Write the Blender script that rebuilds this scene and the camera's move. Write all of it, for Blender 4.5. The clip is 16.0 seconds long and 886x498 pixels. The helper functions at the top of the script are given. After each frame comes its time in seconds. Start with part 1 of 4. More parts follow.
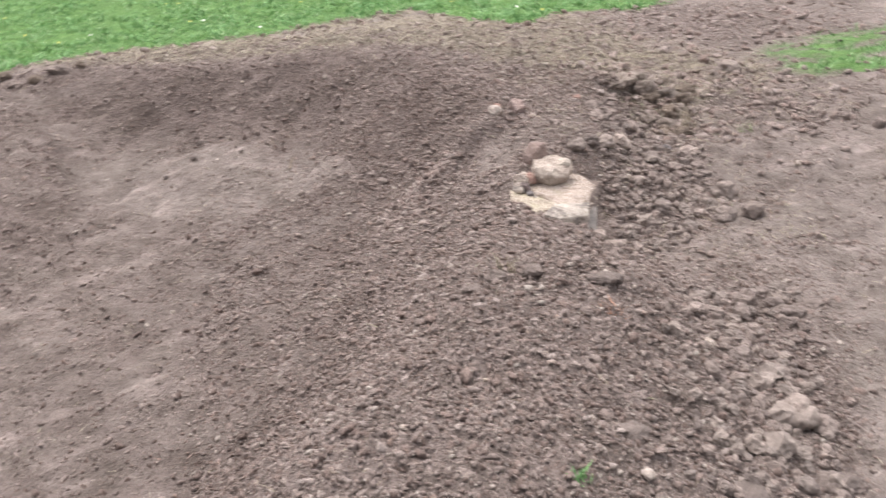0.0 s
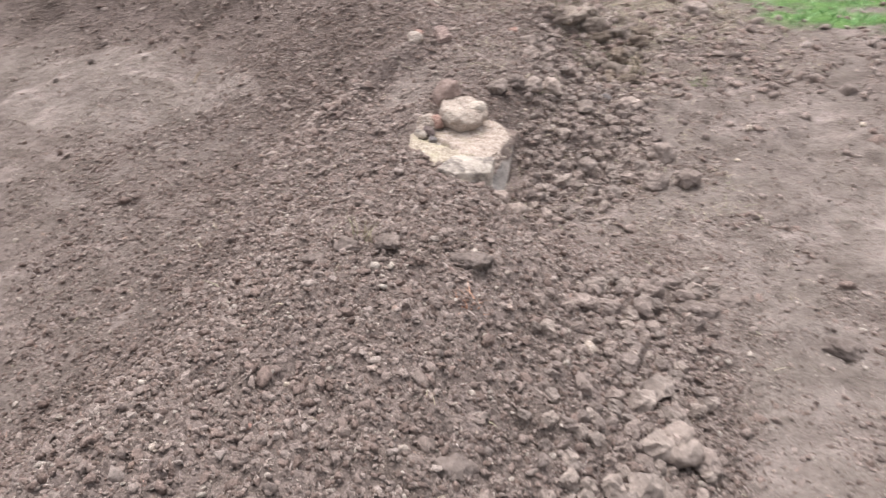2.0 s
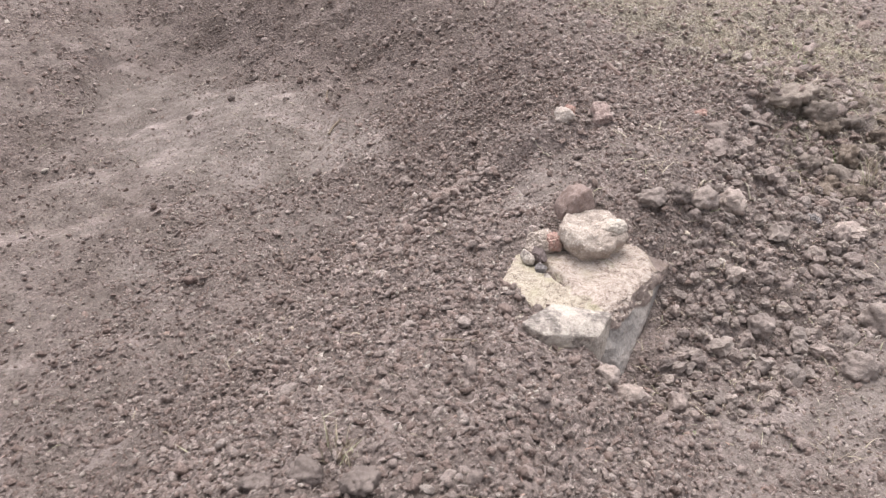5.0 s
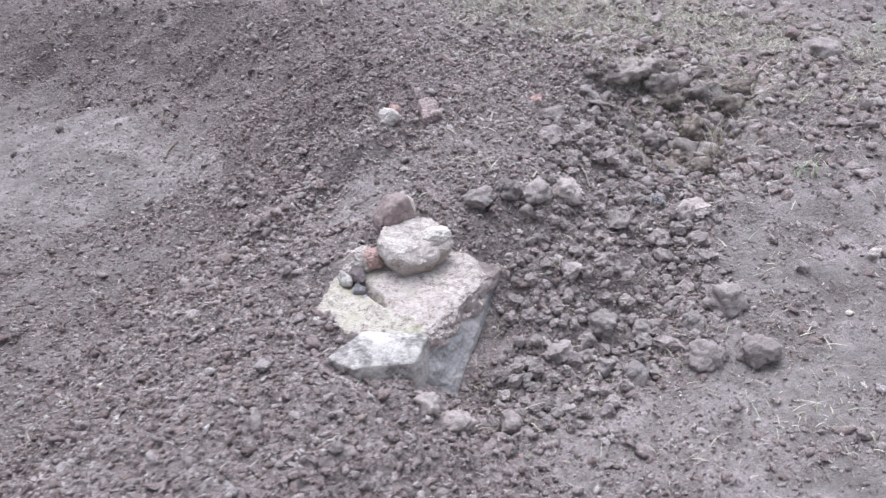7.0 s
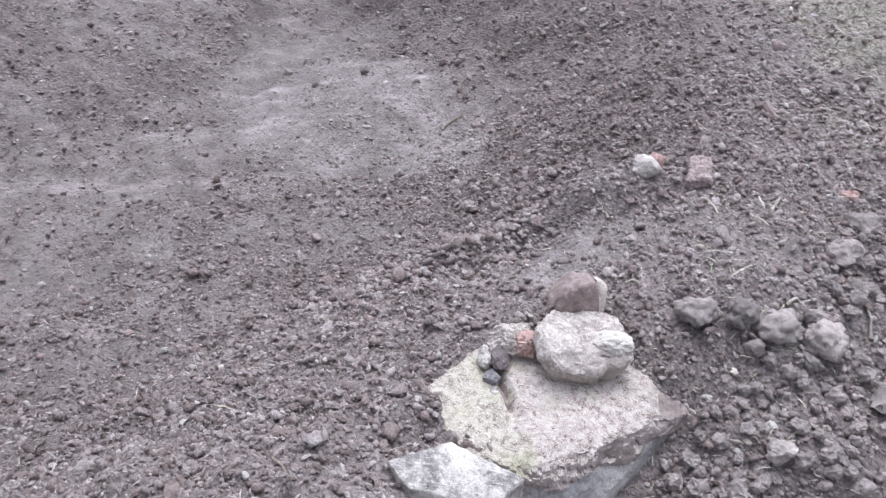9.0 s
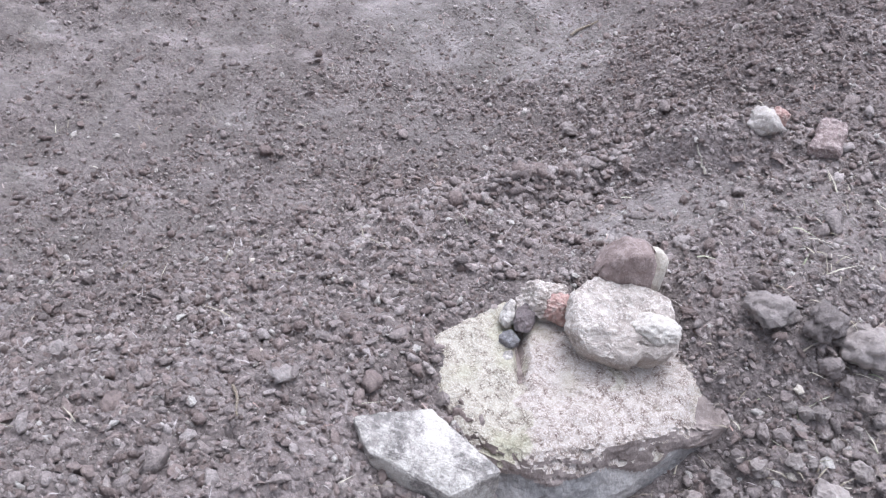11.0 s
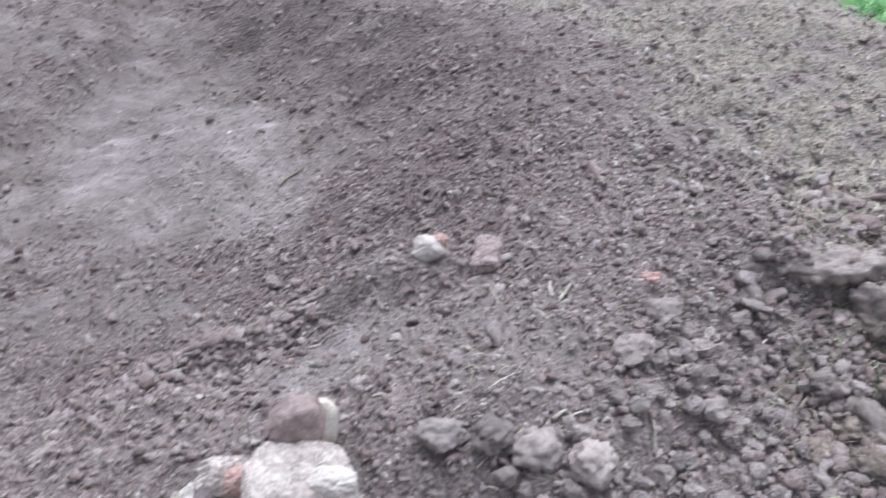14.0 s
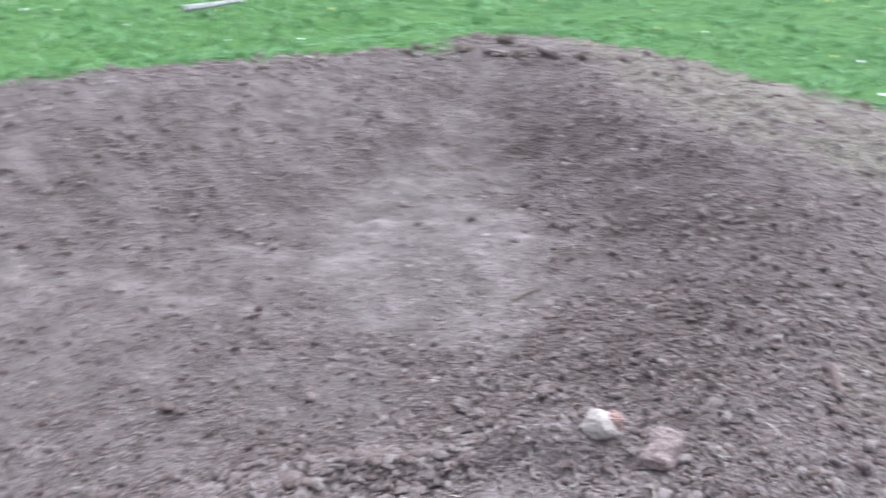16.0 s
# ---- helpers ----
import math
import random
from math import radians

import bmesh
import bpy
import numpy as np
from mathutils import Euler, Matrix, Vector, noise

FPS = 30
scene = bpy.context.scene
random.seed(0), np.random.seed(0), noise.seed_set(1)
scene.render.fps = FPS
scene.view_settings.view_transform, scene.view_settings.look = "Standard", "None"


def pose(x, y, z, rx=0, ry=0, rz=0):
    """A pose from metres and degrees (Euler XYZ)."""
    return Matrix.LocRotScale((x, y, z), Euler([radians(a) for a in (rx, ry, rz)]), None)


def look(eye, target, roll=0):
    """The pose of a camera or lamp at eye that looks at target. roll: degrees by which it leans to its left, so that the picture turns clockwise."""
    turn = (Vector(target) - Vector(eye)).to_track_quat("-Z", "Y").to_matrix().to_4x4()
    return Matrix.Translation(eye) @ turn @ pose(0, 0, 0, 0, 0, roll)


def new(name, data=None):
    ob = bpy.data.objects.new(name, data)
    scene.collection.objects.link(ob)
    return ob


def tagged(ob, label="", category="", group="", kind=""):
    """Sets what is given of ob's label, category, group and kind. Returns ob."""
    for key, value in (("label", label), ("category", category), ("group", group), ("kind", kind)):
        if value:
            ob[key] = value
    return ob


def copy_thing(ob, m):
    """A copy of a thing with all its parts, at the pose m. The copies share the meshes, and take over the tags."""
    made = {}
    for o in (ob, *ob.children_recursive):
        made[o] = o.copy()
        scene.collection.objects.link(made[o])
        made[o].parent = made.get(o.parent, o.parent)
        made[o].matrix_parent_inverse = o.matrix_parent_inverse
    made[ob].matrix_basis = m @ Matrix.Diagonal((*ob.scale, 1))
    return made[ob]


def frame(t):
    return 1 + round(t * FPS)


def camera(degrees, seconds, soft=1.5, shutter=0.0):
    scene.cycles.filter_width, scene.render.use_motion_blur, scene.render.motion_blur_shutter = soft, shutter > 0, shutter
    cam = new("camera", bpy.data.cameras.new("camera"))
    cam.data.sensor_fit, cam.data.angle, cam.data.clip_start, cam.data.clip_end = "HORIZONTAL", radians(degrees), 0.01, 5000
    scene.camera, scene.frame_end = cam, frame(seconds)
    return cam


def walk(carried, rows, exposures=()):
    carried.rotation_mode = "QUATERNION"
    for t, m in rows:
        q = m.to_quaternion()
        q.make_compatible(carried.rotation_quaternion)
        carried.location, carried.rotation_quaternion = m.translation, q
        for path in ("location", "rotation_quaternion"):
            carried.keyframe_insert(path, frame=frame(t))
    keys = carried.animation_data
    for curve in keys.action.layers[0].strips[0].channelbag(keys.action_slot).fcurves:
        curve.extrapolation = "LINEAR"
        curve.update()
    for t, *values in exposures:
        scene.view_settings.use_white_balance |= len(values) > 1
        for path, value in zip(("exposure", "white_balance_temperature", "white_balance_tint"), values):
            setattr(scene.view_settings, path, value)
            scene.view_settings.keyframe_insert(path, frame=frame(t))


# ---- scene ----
SOFT, SHUTTER = 1.2, 0.45
EXPOSURES = ((0, 1.12, 6500, 12), (3.7, 1.12, 6500, 12), (5.8, 1.16, 6000, 11), (6.6, 1.20, 5350, 10), (16, 1.20, 5350, 10))
# path-begin
cam = camera(51.72, 16.0, soft=SOFT, shutter=SHUTTER)
PATH = [  # seconds, eye, target, roll
    (0, (-1.016, -3.505, 1.671), (-0.665, -1.711, 0.858), -4.09),
    (0.5, (-0.953, -3.519, 1.643), (-0.393, -1.790, 0.810), -4.66),
    (1, (-0.837, -3.442, 1.627), (-0.112, -1.803, 0.738), -1.84),
    (1.5, (-0.703, -3.251, 1.593), (-0.077, -1.602, 0.651), 0.57),
    (2, (-0.535, -3.075, 1.562), (-0.170, -1.366, 0.591), 1.12),
    (2.5, (-0.339, -2.903, 1.495), (-0.195, -1.159, 0.526), 0.59),
    (3, (-0.253, -2.715, 1.483), (-0.227, -0.969, 0.509), 1.60),
    (3.5, (-0.176, -2.528, 1.485), (-0.261, -0.774, 0.528), 1.52),
    (3.7, (-0.132, -2.465, 1.502), (-0.294, -0.713, 0.551), 0.72),
    (5.8, (0.100, -2.033, 1.501), (-0.011, -0.277, 0.549), -0.86),
    (6, (0.137, -2.017, 1.497), (0.046, -0.261, 0.544), -1.38),
    (6.5, (0.218, -1.985, 1.480), (0.181, -0.229, 0.524), -2.45),
    (7, (0.308, -1.911, 1.453), (0.315, -0.161, 0.485), -3.69),
    (7.5, (0.392, -1.719, 1.429), (0.396, 0.014, 0.430), -1.91),
    (8, (0.428, -1.469, 1.422), (0.272, 0.228, 0.374), 1.89),
    (8.5, (0.512, -1.356, 1.411), (0.025, 0.285, 0.376), 3.07),
    (9, (0.625, -1.288, 1.421), (-0.106, 0.268, 0.399), 2.02),
    (9.5, (0.667, -1.225, 1.409), (-0.138, 0.296, 0.390), 2.04),
    (10, (0.666, -1.089, 1.368), (-0.194, 0.325, 0.245), 3.63),
    (10.2, (0.665, -1.044, 1.369), (-0.200, 0.318, 0.187), 4.49),
    (12.3, (0.758, -0.909, 1.392), (-0.217, 0.314, 0.144), 5.63),
    (12.5, (0.764, -0.905, 1.398), (-0.193, 0.343, 0.163), 5.54),
    (13, (0.801, -0.885, 1.417), (-0.102, 0.457, 0.240), 4.52),
    (13.5, (0.871, -0.839, 1.441), (0.043, 0.614, 0.344), 2.44),
    (14, (0.932, -0.776, 1.458), (0.251, 0.820, 0.463), 1.61),
    (14.5, (0.967, -0.665, 1.468), (0.360, 1.011, 0.561), 1.90),
    (15, (0.994, -0.522, 1.508), (0.300, 1.148, 0.654), 2.73),
    (15.5, (0.966, -0.507, 1.533), (0.053, 1.064, 0.698), 4.91),
    (15.9, (1.001, -0.487, 1.531), (-0.179, 0.884, 0.678), 4.93),
    (16, (1.038, -0.472, 1.531), (-0.232, 0.814, 0.675), 4.58),
]
walk(cam, [(t, look(e, a, r)) for t, e, a, r in PATH], EXPOSURES)
# path-end

# ---------------------------------------------------------------- world and light
world = bpy.data.worlds.new("overcast_sky")
scene.world = world
world.use_nodes = True
wn = world.node_tree.nodes
sky = wn.new("ShaderNodeTexSky")
sky.sky_type = "NISHITA"
sky.sun_disc = False
SUN_HIGH, SUN_ROUND = radians(73), radians(352)
sky.sun_elevation, sky.sun_rotation = SUN_HIGH, SUN_ROUND
sky.air_density, sky.dust_density, sky.ozone_density = 1.0, 4.0, 1.0
wn["Background"].inputs["Strength"].default_value = 0.15
veil = wn.new("ShaderNodeHueSaturation")
veil.inputs["Saturation"].default_value = 0.18
world.node_tree.links.new(sky.outputs["Color"], veil.inputs["Color"])
world.node_tree.links.new(veil.outputs["Color"], wn["Background"].inputs["Color"])
sun = new("sun", bpy.data.lights.new("sun", "SUN"))
sun.data.energy, sun.data.angle, sun.data.color = 1.4, radians(55), (1.0, 0.95, 0.89)
sun_to = Vector((math.sin(SUN_ROUND) * math.cos(SUN_HIGH), math.cos(SUN_ROUND) * math.cos(SUN_HIGH), math.sin(SUN_HIGH)))
sun.matrix_world = look((0, 0, 8), Vector((0, 0, 8)) - sun_to)


# ---------------------------------------------------------------- noise and height of the ground
def grad_noise(x, y, seed=0):
    """Gradient noise, about -1 to 1, over arrays."""
    xi, yi = np.floor(x).astype(np.int64), np.floor(y).astype(np.int64)
    xf, yf = x - xi, y - yi
    u, v = xf * xf * xf * (xf * (xf * 6 - 15) + 10), yf * yf * yf * (yf * (yf * 6 - 15) + 10)

    def corner(a, b):
        h = ((xi + a) * 374761393 + (yi + b) * 668265263 + seed * 1442695041) & 0xFFFFFFFF
        h = ((h ^ (h >> 13)) * 1274126177) & 0xFFFFFFFF
        h = h ^ (h >> 16)
        ang = (h & 0xFFFF) * (2 * np.pi / 65536)
        return np.cos(ang) * (xf - a) + np.sin(ang) * (yf - b)

    lo = corner(0, 0) * (1 - u) + corner(1, 0) * u
    hi = corner(0, 1) * (1 - u) + corner(1, 1) * u
    return 1.5 * (lo * (1 - v) + hi * v)


def fbm(x, y, size, seed=0, octaves=3):
    total, gain = 0.0, 1.0
    for k in range(octaves):
        total = total + gain * grad_noise(x / size, y / size, seed + 17 * k)
        size, gain = size / 2.1, gain * 0.5
    return total


def smooth(a, b, x):
    u = np.clip((x - a) / (b - a), 0, 1)
    return u * u * (3 - 2 * u)


def dome(x, y, cx, cy, rx, ry=None, turn=0.0):
    c, s = math.cos(radians(turn)), math.sin(radians(turn))
    dx, dy = x - cx, y - cy
    a, b = (c * dx + s * dy) / rx, (c * dy - s * dx) / (ry or rx)
    return np.exp(-(a * a + b * b))


# The crest of the bank round the pit: x, y, height, width of the slope into the pit, width of the slope out of it
CREST = np.array([
    (-0.80, -1.75, 0.38, 0.95, 1.10), (-0.38, -1.08, 0.39, 0.98, 1.15), (-0.04, -0.36, 0.30, 1.10, 0.70),
    (0.10, 0.06, 0.235, 1.30, 0.50), (0.34, 0.52, 0.33, 1.40, 0.72), (0.42, 1.00, 0.375, 1.42, 0.95),
    (0.25, 1.85, 0.385, 1.40, 1.7), (-0.10, 2.72, 0.40, 1.25, 2.2), (-1.05, 3.00, 0.36, 0.68, 1.9),
    (-1.75, 3.45, 0.30, 0.74, 1.5), (-2.70, 4.05, 0.26, 1.50, 0.8), (-3.15, 3.20, 0.25, 1.50, 0.6),
    (-3.25, 2.20, 0.23, 1.50, 0.6), (-3.60, 0.80, 0.20, 1.60, 0.6), (-3.60, -1.20, 0.22, 1.50, 0.7),
    (-2.70, -2.70, 0.25, 1.30, 0.8), (-1.50, -2.70, 0.36, 1.00, 0.9)])


def closed_spline(ctrl, steps):
    out = []
    n = len(ctrl)
    for i in range(n):
        p0, p1, p2, p3 = ctrl[i - 1], ctrl[i], ctrl[(i + 1) % n], ctrl[(i + 2) % n]
        for k in range(steps):
            t = k / steps
            out.append(0.5 * (2 * p1 + (p2 - p0) * t + (2 * p0 - 5 * p1 + 4 * p2 - p3) * t * t + (3 * p1 - p0 - 3 * p2 + p3) * t ** 3))
    return np.array(out)


RIM = closed_spline(CREST, 14)
# Where the bare soil ends and the lawn begins
EDGE = closed_spline(np.array([
    (-3.5, 0.9), (-3.38, 1.66), (-3.15, 2.5), (-2.86, 3.28), (-3.0, 3.80), (-2.70, 4.32), (-2.1, 4.68), (-1.3, 4.75), (-0.3, 5.0),
    (0.45, 5.3), (0.85, 4.55), (1.35, 4.0), (1.75, 4.3), (2.6, 4.2), (3.3, 4.9), (4.6, 4.2), (6.5, 2.0), (6.5, -3.5), (3.0, -6.5), (-2.5, -6.5),
    (-4.6, -3.5), (-4.0, -0.8)]), 10)


def from_loop(x, y, loop):
    """Distance to a closed loop, the index of its nearest point, and whether inside."""
    best, index = np.full(x.shape, 1e9), np.zeros(x.shape, int)
    for i, p in enumerate(loop):
        d = (x - p[0]) ** 2 + (y - p[1]) ** 2
        nearer = d < best
        best, index = np.where(nearer, d, best), np.where(nearer, i, index)
    inside = np.zeros(x.shape, bool)
    for (ax, ay), (bx, by) in zip(loop[:, :2], np.roll(loop[:, :2], -1, 0)):
        if ay != by:
            inside ^= ((ay > y) != (by > y)) & (x < (bx - ax) * (y - ay) / (by - ay) + ax)
    return np.sqrt(best), index, inside


def wheel_track(x, y):
    """A wheel's track across the trodden ground."""
    along, off = (x - 1.5) * 0.73 + (y - 0.05) * 0.684, (y - 0.05) * 0.73 - (x - 1.5) * 0.684
    return np.exp(-((off + 0.05 * np.sin(along * 2.5)) / 0.075) ** 4) * smooth(-0.2, 0.1, along) * (1 - smooth(1.3, 1.6, along))


def sod_ledge(x, y):
    """The step where the torn turf ends above the rubble."""
    off = (y - 1.23) * 0.92 - (x - 0.88) * 0.40 + 0.03 * fbm(x, y, 0.12, 55)
    along = (x - 0.88) * 0.92 + (y - 1.23) * 0.40
    return 0.075 * smooth(-0.025, 0.03, off) * (1 - smooth(0.08, 0.5, off)) * smooth(-0.10, 0.05, along) * (1 - smooth(0.34, 0.5, along))


def heap_edge(x, y):
    """Loose soil heaped in a curve round the terrace behind the stones, with a short steep inner face."""
    dx, dy = x - 0.12, y - 0.50
    r, a = np.hypot(dx, dy) + 0.025 * fbm(x, y, 0.15, 56), np.arctan2(dy, dx)
    return 0.036 * smooth(0.295, 0.345, r) * (1 - smooth(0.36, 0.56, r)) * smooth(1.25, 1.6, a) * (1 - smooth(2.9, 3.1, a))


def shelf_side(x, y):
    """Distance beyond the straight edge between the trodden shelf in the pit and the dug bank."""
    return (x + 0.75) * 0.67 + (y - 1.92) * 0.74 + 0.07 * fbm(x, y, 0.3, 36) + 0.22 * ((x + 0.95) * 0.74 - (y - 2.1) * 0.67) ** 2


def shelf_map(x, y):
    """The pale trodden shelf in the pit."""
    shelf = smooth(0.18, 0.5, dome(x, y, -1.20, 1.93, 1.10, 0.52, 147) + 0.10 * fbm(x, y, 0.25, 37)) * (1 - smooth(-0.06, 0.05, shelf_side(x, y)))
    return shelf * smooth(1.32, 1.48, y + 0.07 * fbm(x, y, 0.2, 34) + 0.5 * np.maximum(0, -0.9 - x))


def ground_maps(x, y):
    """Height of the ground without its fine grain, and how loose, strawy and grassy it is."""
    x, y = np.asarray(x, float), np.asarray(y, float)
    wx = x + 0.05 * fbm(x, y, 0.6, 3)
    wy = y + 0.05 * fbm(x, y, 0.6, 5)
    d, i, inside = from_loop(wx, wy, RIM)
    total, crest, wl, wr = (np.zeros(x.shape) for _ in range(4))
    for p in RIM[::4]:
        near = np.exp((d - np.hypot(wx - p[0], wy - p[1])) / 0.16)
        total, crest, wl, wr = total + near, crest + near * p[2], wl + near * p[3], wr + near * p[4]
    crest, wl, wr = crest / total, wl / total, wr / total
    pit = -0.19 + 0.065 * dome(x, y, -0.95, 1.75, 0.75, 0.9) + 0.085 * dome(x, y, -1.25, 2.25, 0.52, 0.42) - 0.045 * dome(x, y, -0.70, 0.25, 0.22, 0.3) + 0.07 * smooth(1.6, 2.8, y) + 0.10 * dome(x, y, -2.6, 2.6, 0.5, 0.6)
    around = 0.03 + 0.17 * np.maximum(smooth(0.2, 1.7, 0.35 * x + 0.75 * y), smooth(3.0, 4.2, -x))
    s_in, s_out = smooth(0.02, 1.0, d / wl), smooth(0.10, 1.0, d / wr)
    z = np.where(inside, crest + (pit - crest) * s_in, crest + (around - crest) * s_out)
    # hollow worn along the bank behind the stones, the sod bank, and lumps on the far bank
    z = z + sod_ledge(x, y) - 0.05 * dome(x, y, 1.08, 1.07, 0.16, 0.09, 20)
    z = z - 0.045 * dome(x, y, 0.0, 0.58, 0.20, 0.24) + 0.085 * dome(x, y, 0.05, 0.88, 0.15, 0.10, 25) + 0.04 * dome(x, y, -0.24, 0.64, 0.09, 0.18, -20)
    z = z + heap_edge(x, y)
    z = z + 0.055 * dome(x, y, 0.16, -1.05, 0.36, 0.42) + 0.03 * dome(x, y, 1.10, 0.62, 0.18, 0.2) + 0.05 * dome(x, y, 1.22, 1.62, 0.32, 0.35) + 0.03 * dome(x, y, 0.75, -0.95, 0.2, 0.25)
    z = z - 0.05 * dome(x, y, 1.12, 0.98, 0.10, 0.07) - 0.05 * dome(x, y, -0.55, -1.5, 0.2, 0.16) - 0.05 * dome(x, y, 0.56, 0.34, 0.12, 0.1) - 0.045 * dome(x, y, 0.58, 1.62, 0.3, 0.3)
    z = z - 0.13 * dome(x, y, 0.27, 0.12, 0.15, 0.19, -28) - 0.05 * dome(x, y, 0.42, 0.02, 0.13, 0.2, -28) - 0.045 * dome(x, y, 0.08, 0.07, 0.10, 0.10)
    z = z - 0.10 * dome(x, y, 0.32, -0.15, 0.12) - 0.05 * dome(x, y, 0.49, 0.16, 0.10) - 0.035 * dome(x, y, 0.10, -0.08, 0.07) - 0.035 * dome(x, y, 0.12, -0.26, 0.10)
    e, _, soil = from_loop(x + 0.10 * fbm(x, y, 0.35, 8), y + 0.10 * fbm(x, y, 0.35, 9), EDGE)
    grass = np.where(soil, 0.0, 1.0) * smooth(0.0, 0.12, e)
    patch = 0.95 * smooth(0.25, 0.6, dome(x, y, 3.15, 1.95, 0.95, 0.62, 20)) * smooth(-0.5, 0.2, fbm(x, y, 0.3, 12))
    grass = np.maximum(grass, patch)
    # trodden and loose soil
    rough = fbm(x, y, 0.45, 21)
    bank = np.where(inside, 1 - 0.55 * smooth(0.62, 1.05, d / wl + 0.2 * rough) - 0.4 * smooth(0.1, 0.6, fbm(x * 0.6 + y * 0.8, (y * 0.6 - x * 0.8) * 2.2, 0.5, 35)) * smooth(0.5, 0.9, d / wl), 1 - smooth(0.75, 1.05, d / wr + 0.12 * rough))
    far_rough = np.maximum(np.maximum(dome(x, y, 2.9, 0.75, 1.3, 0.55, -8), np.maximum(0.9 * dome(x, y, 2.0, 1.6, 0.7, 0.6), np.maximum(dome(x, y, 1.9, 1.2, 0.6, 0.5), np.maximum(0.8 * dome(x, y, 0.62, -0.78, 0.26, 0.55, -20), smooth(0.2, 0.6, dome(x, y, 0.36, -1.35, 0.30, 0.62, -28)))))), np.maximum(0.9 * dome(x, y, 2.4, 3.3, 1.3, 1.3), smooth(0.3, 0.6, dome(x, y, 0.80, 0.32, 0.34, 0.55, -12))))
    lumps = (0.55 * inside + 0.34 * ~inside) * smooth(0.05, 0.5, fbm(x, y, 0.28, 31, 4)) + 0.3 * smooth(0.0, 0.8, fbm(x * 0.5, y, 0.35, 33)) * inside
    loose = np.clip(np.maximum(np.maximum(bank, far_rough), lumps), 0, 1) * (1 - grass)
    # trodden: the shelf in the pit, the terrace behind the slab, the wheel track
    shelf = shelf_map(x, y)
    terrace = smooth(0.35, 0.7, dome(x, y, 0.10, 0.62, 0.24, 0.15, 48) + 0.1 * rough)
    terrace = np.maximum(terrace, 0.6 * smooth(0.3, 0.8, dome(x, y, 0.46, 0.74, 0.26, 0.19, 15) + 0.15 * fbm(x, y, 0.15, 38)))
    west = smooth(1.6, 2.4, -x) * smooth(-0.3, 0.4, fbm(x * 0.6, y, 0.3, 39, 4))
    loose = loose * (1 - 0.55 * west) * (1 - 0.86 * shelf) * (1 - 0.7 * terrace) * (1 - 0.85 * wheel_track(x, y))
    out = np.where(inside, 0.0, 1.0)
    straw = out * smooth(1.3, 2.5, y + 0.5 * rough) * smooth(-0.9, 0.2, fbm(x, y, 0.25, 61) + 0.6 * rough) * smooth(0.0, 0.35, d) * (1 - smooth(1.5, 2.3, x)) * (1 - grass)
    straw = np.maximum(straw, out * smooth(0.05, 0.3, d) * (x < -1) * (y > 0) * (1 - grass) * 0.8)
    straw = np.maximum(straw, dome(x, y, 1.0, 1.75, 0.22, 0.4, 15))
    straw = np.maximum(straw, 0.75 * smooth(0.2, 0.6, dome(x, y, 1.45, 1.75, 0.75, 0.6, 20) + 0.25 * fbm(x, y, 0.2, 63)) * smooth(-0.3, 0.5, fbm(x, y, 0.14, 64)))
    straw = np.maximum(straw, 0.6 * smooth(0.3, 0.8, dome(x, y, 1.12, 1.12, 0.22, 0.26) + 0.3 * fbm(x, y, 0.1, 65)))
    return z, loose, straw, grass


def shade_map(x, y):
    """Shade painted into the soil's colour along the inner side of the bank, and a darker floor of the pit."""
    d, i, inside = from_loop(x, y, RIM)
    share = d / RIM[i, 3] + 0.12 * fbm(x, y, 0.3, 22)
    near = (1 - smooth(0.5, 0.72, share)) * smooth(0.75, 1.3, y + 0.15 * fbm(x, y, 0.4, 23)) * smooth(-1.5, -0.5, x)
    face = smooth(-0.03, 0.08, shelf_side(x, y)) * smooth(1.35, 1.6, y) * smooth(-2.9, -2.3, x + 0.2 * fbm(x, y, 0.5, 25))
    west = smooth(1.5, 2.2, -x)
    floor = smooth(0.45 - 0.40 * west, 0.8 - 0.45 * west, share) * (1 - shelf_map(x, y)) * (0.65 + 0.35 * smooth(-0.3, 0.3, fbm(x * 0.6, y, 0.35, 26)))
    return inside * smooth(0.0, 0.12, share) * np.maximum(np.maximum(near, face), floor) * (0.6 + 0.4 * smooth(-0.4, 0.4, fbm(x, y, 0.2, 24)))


def crust_map(x, y, loose):
    """Streaks of pale dried crust on the trodden soil."""
    along, across = x * 0.9 + y * 0.43, y * 0.9 - x * 0.43
    streak = smooth(0.12, 0.55, fbm(along * 0.4, across * 1.3, 0.17, 85, 4)) * smooth(-0.2, 0.35, fbm(x, y, 0.8, 86))
    return streak * (1 - smooth(0.25, 0.7, loose)) * np.where(y > -1.6, 1.0, 0.5)


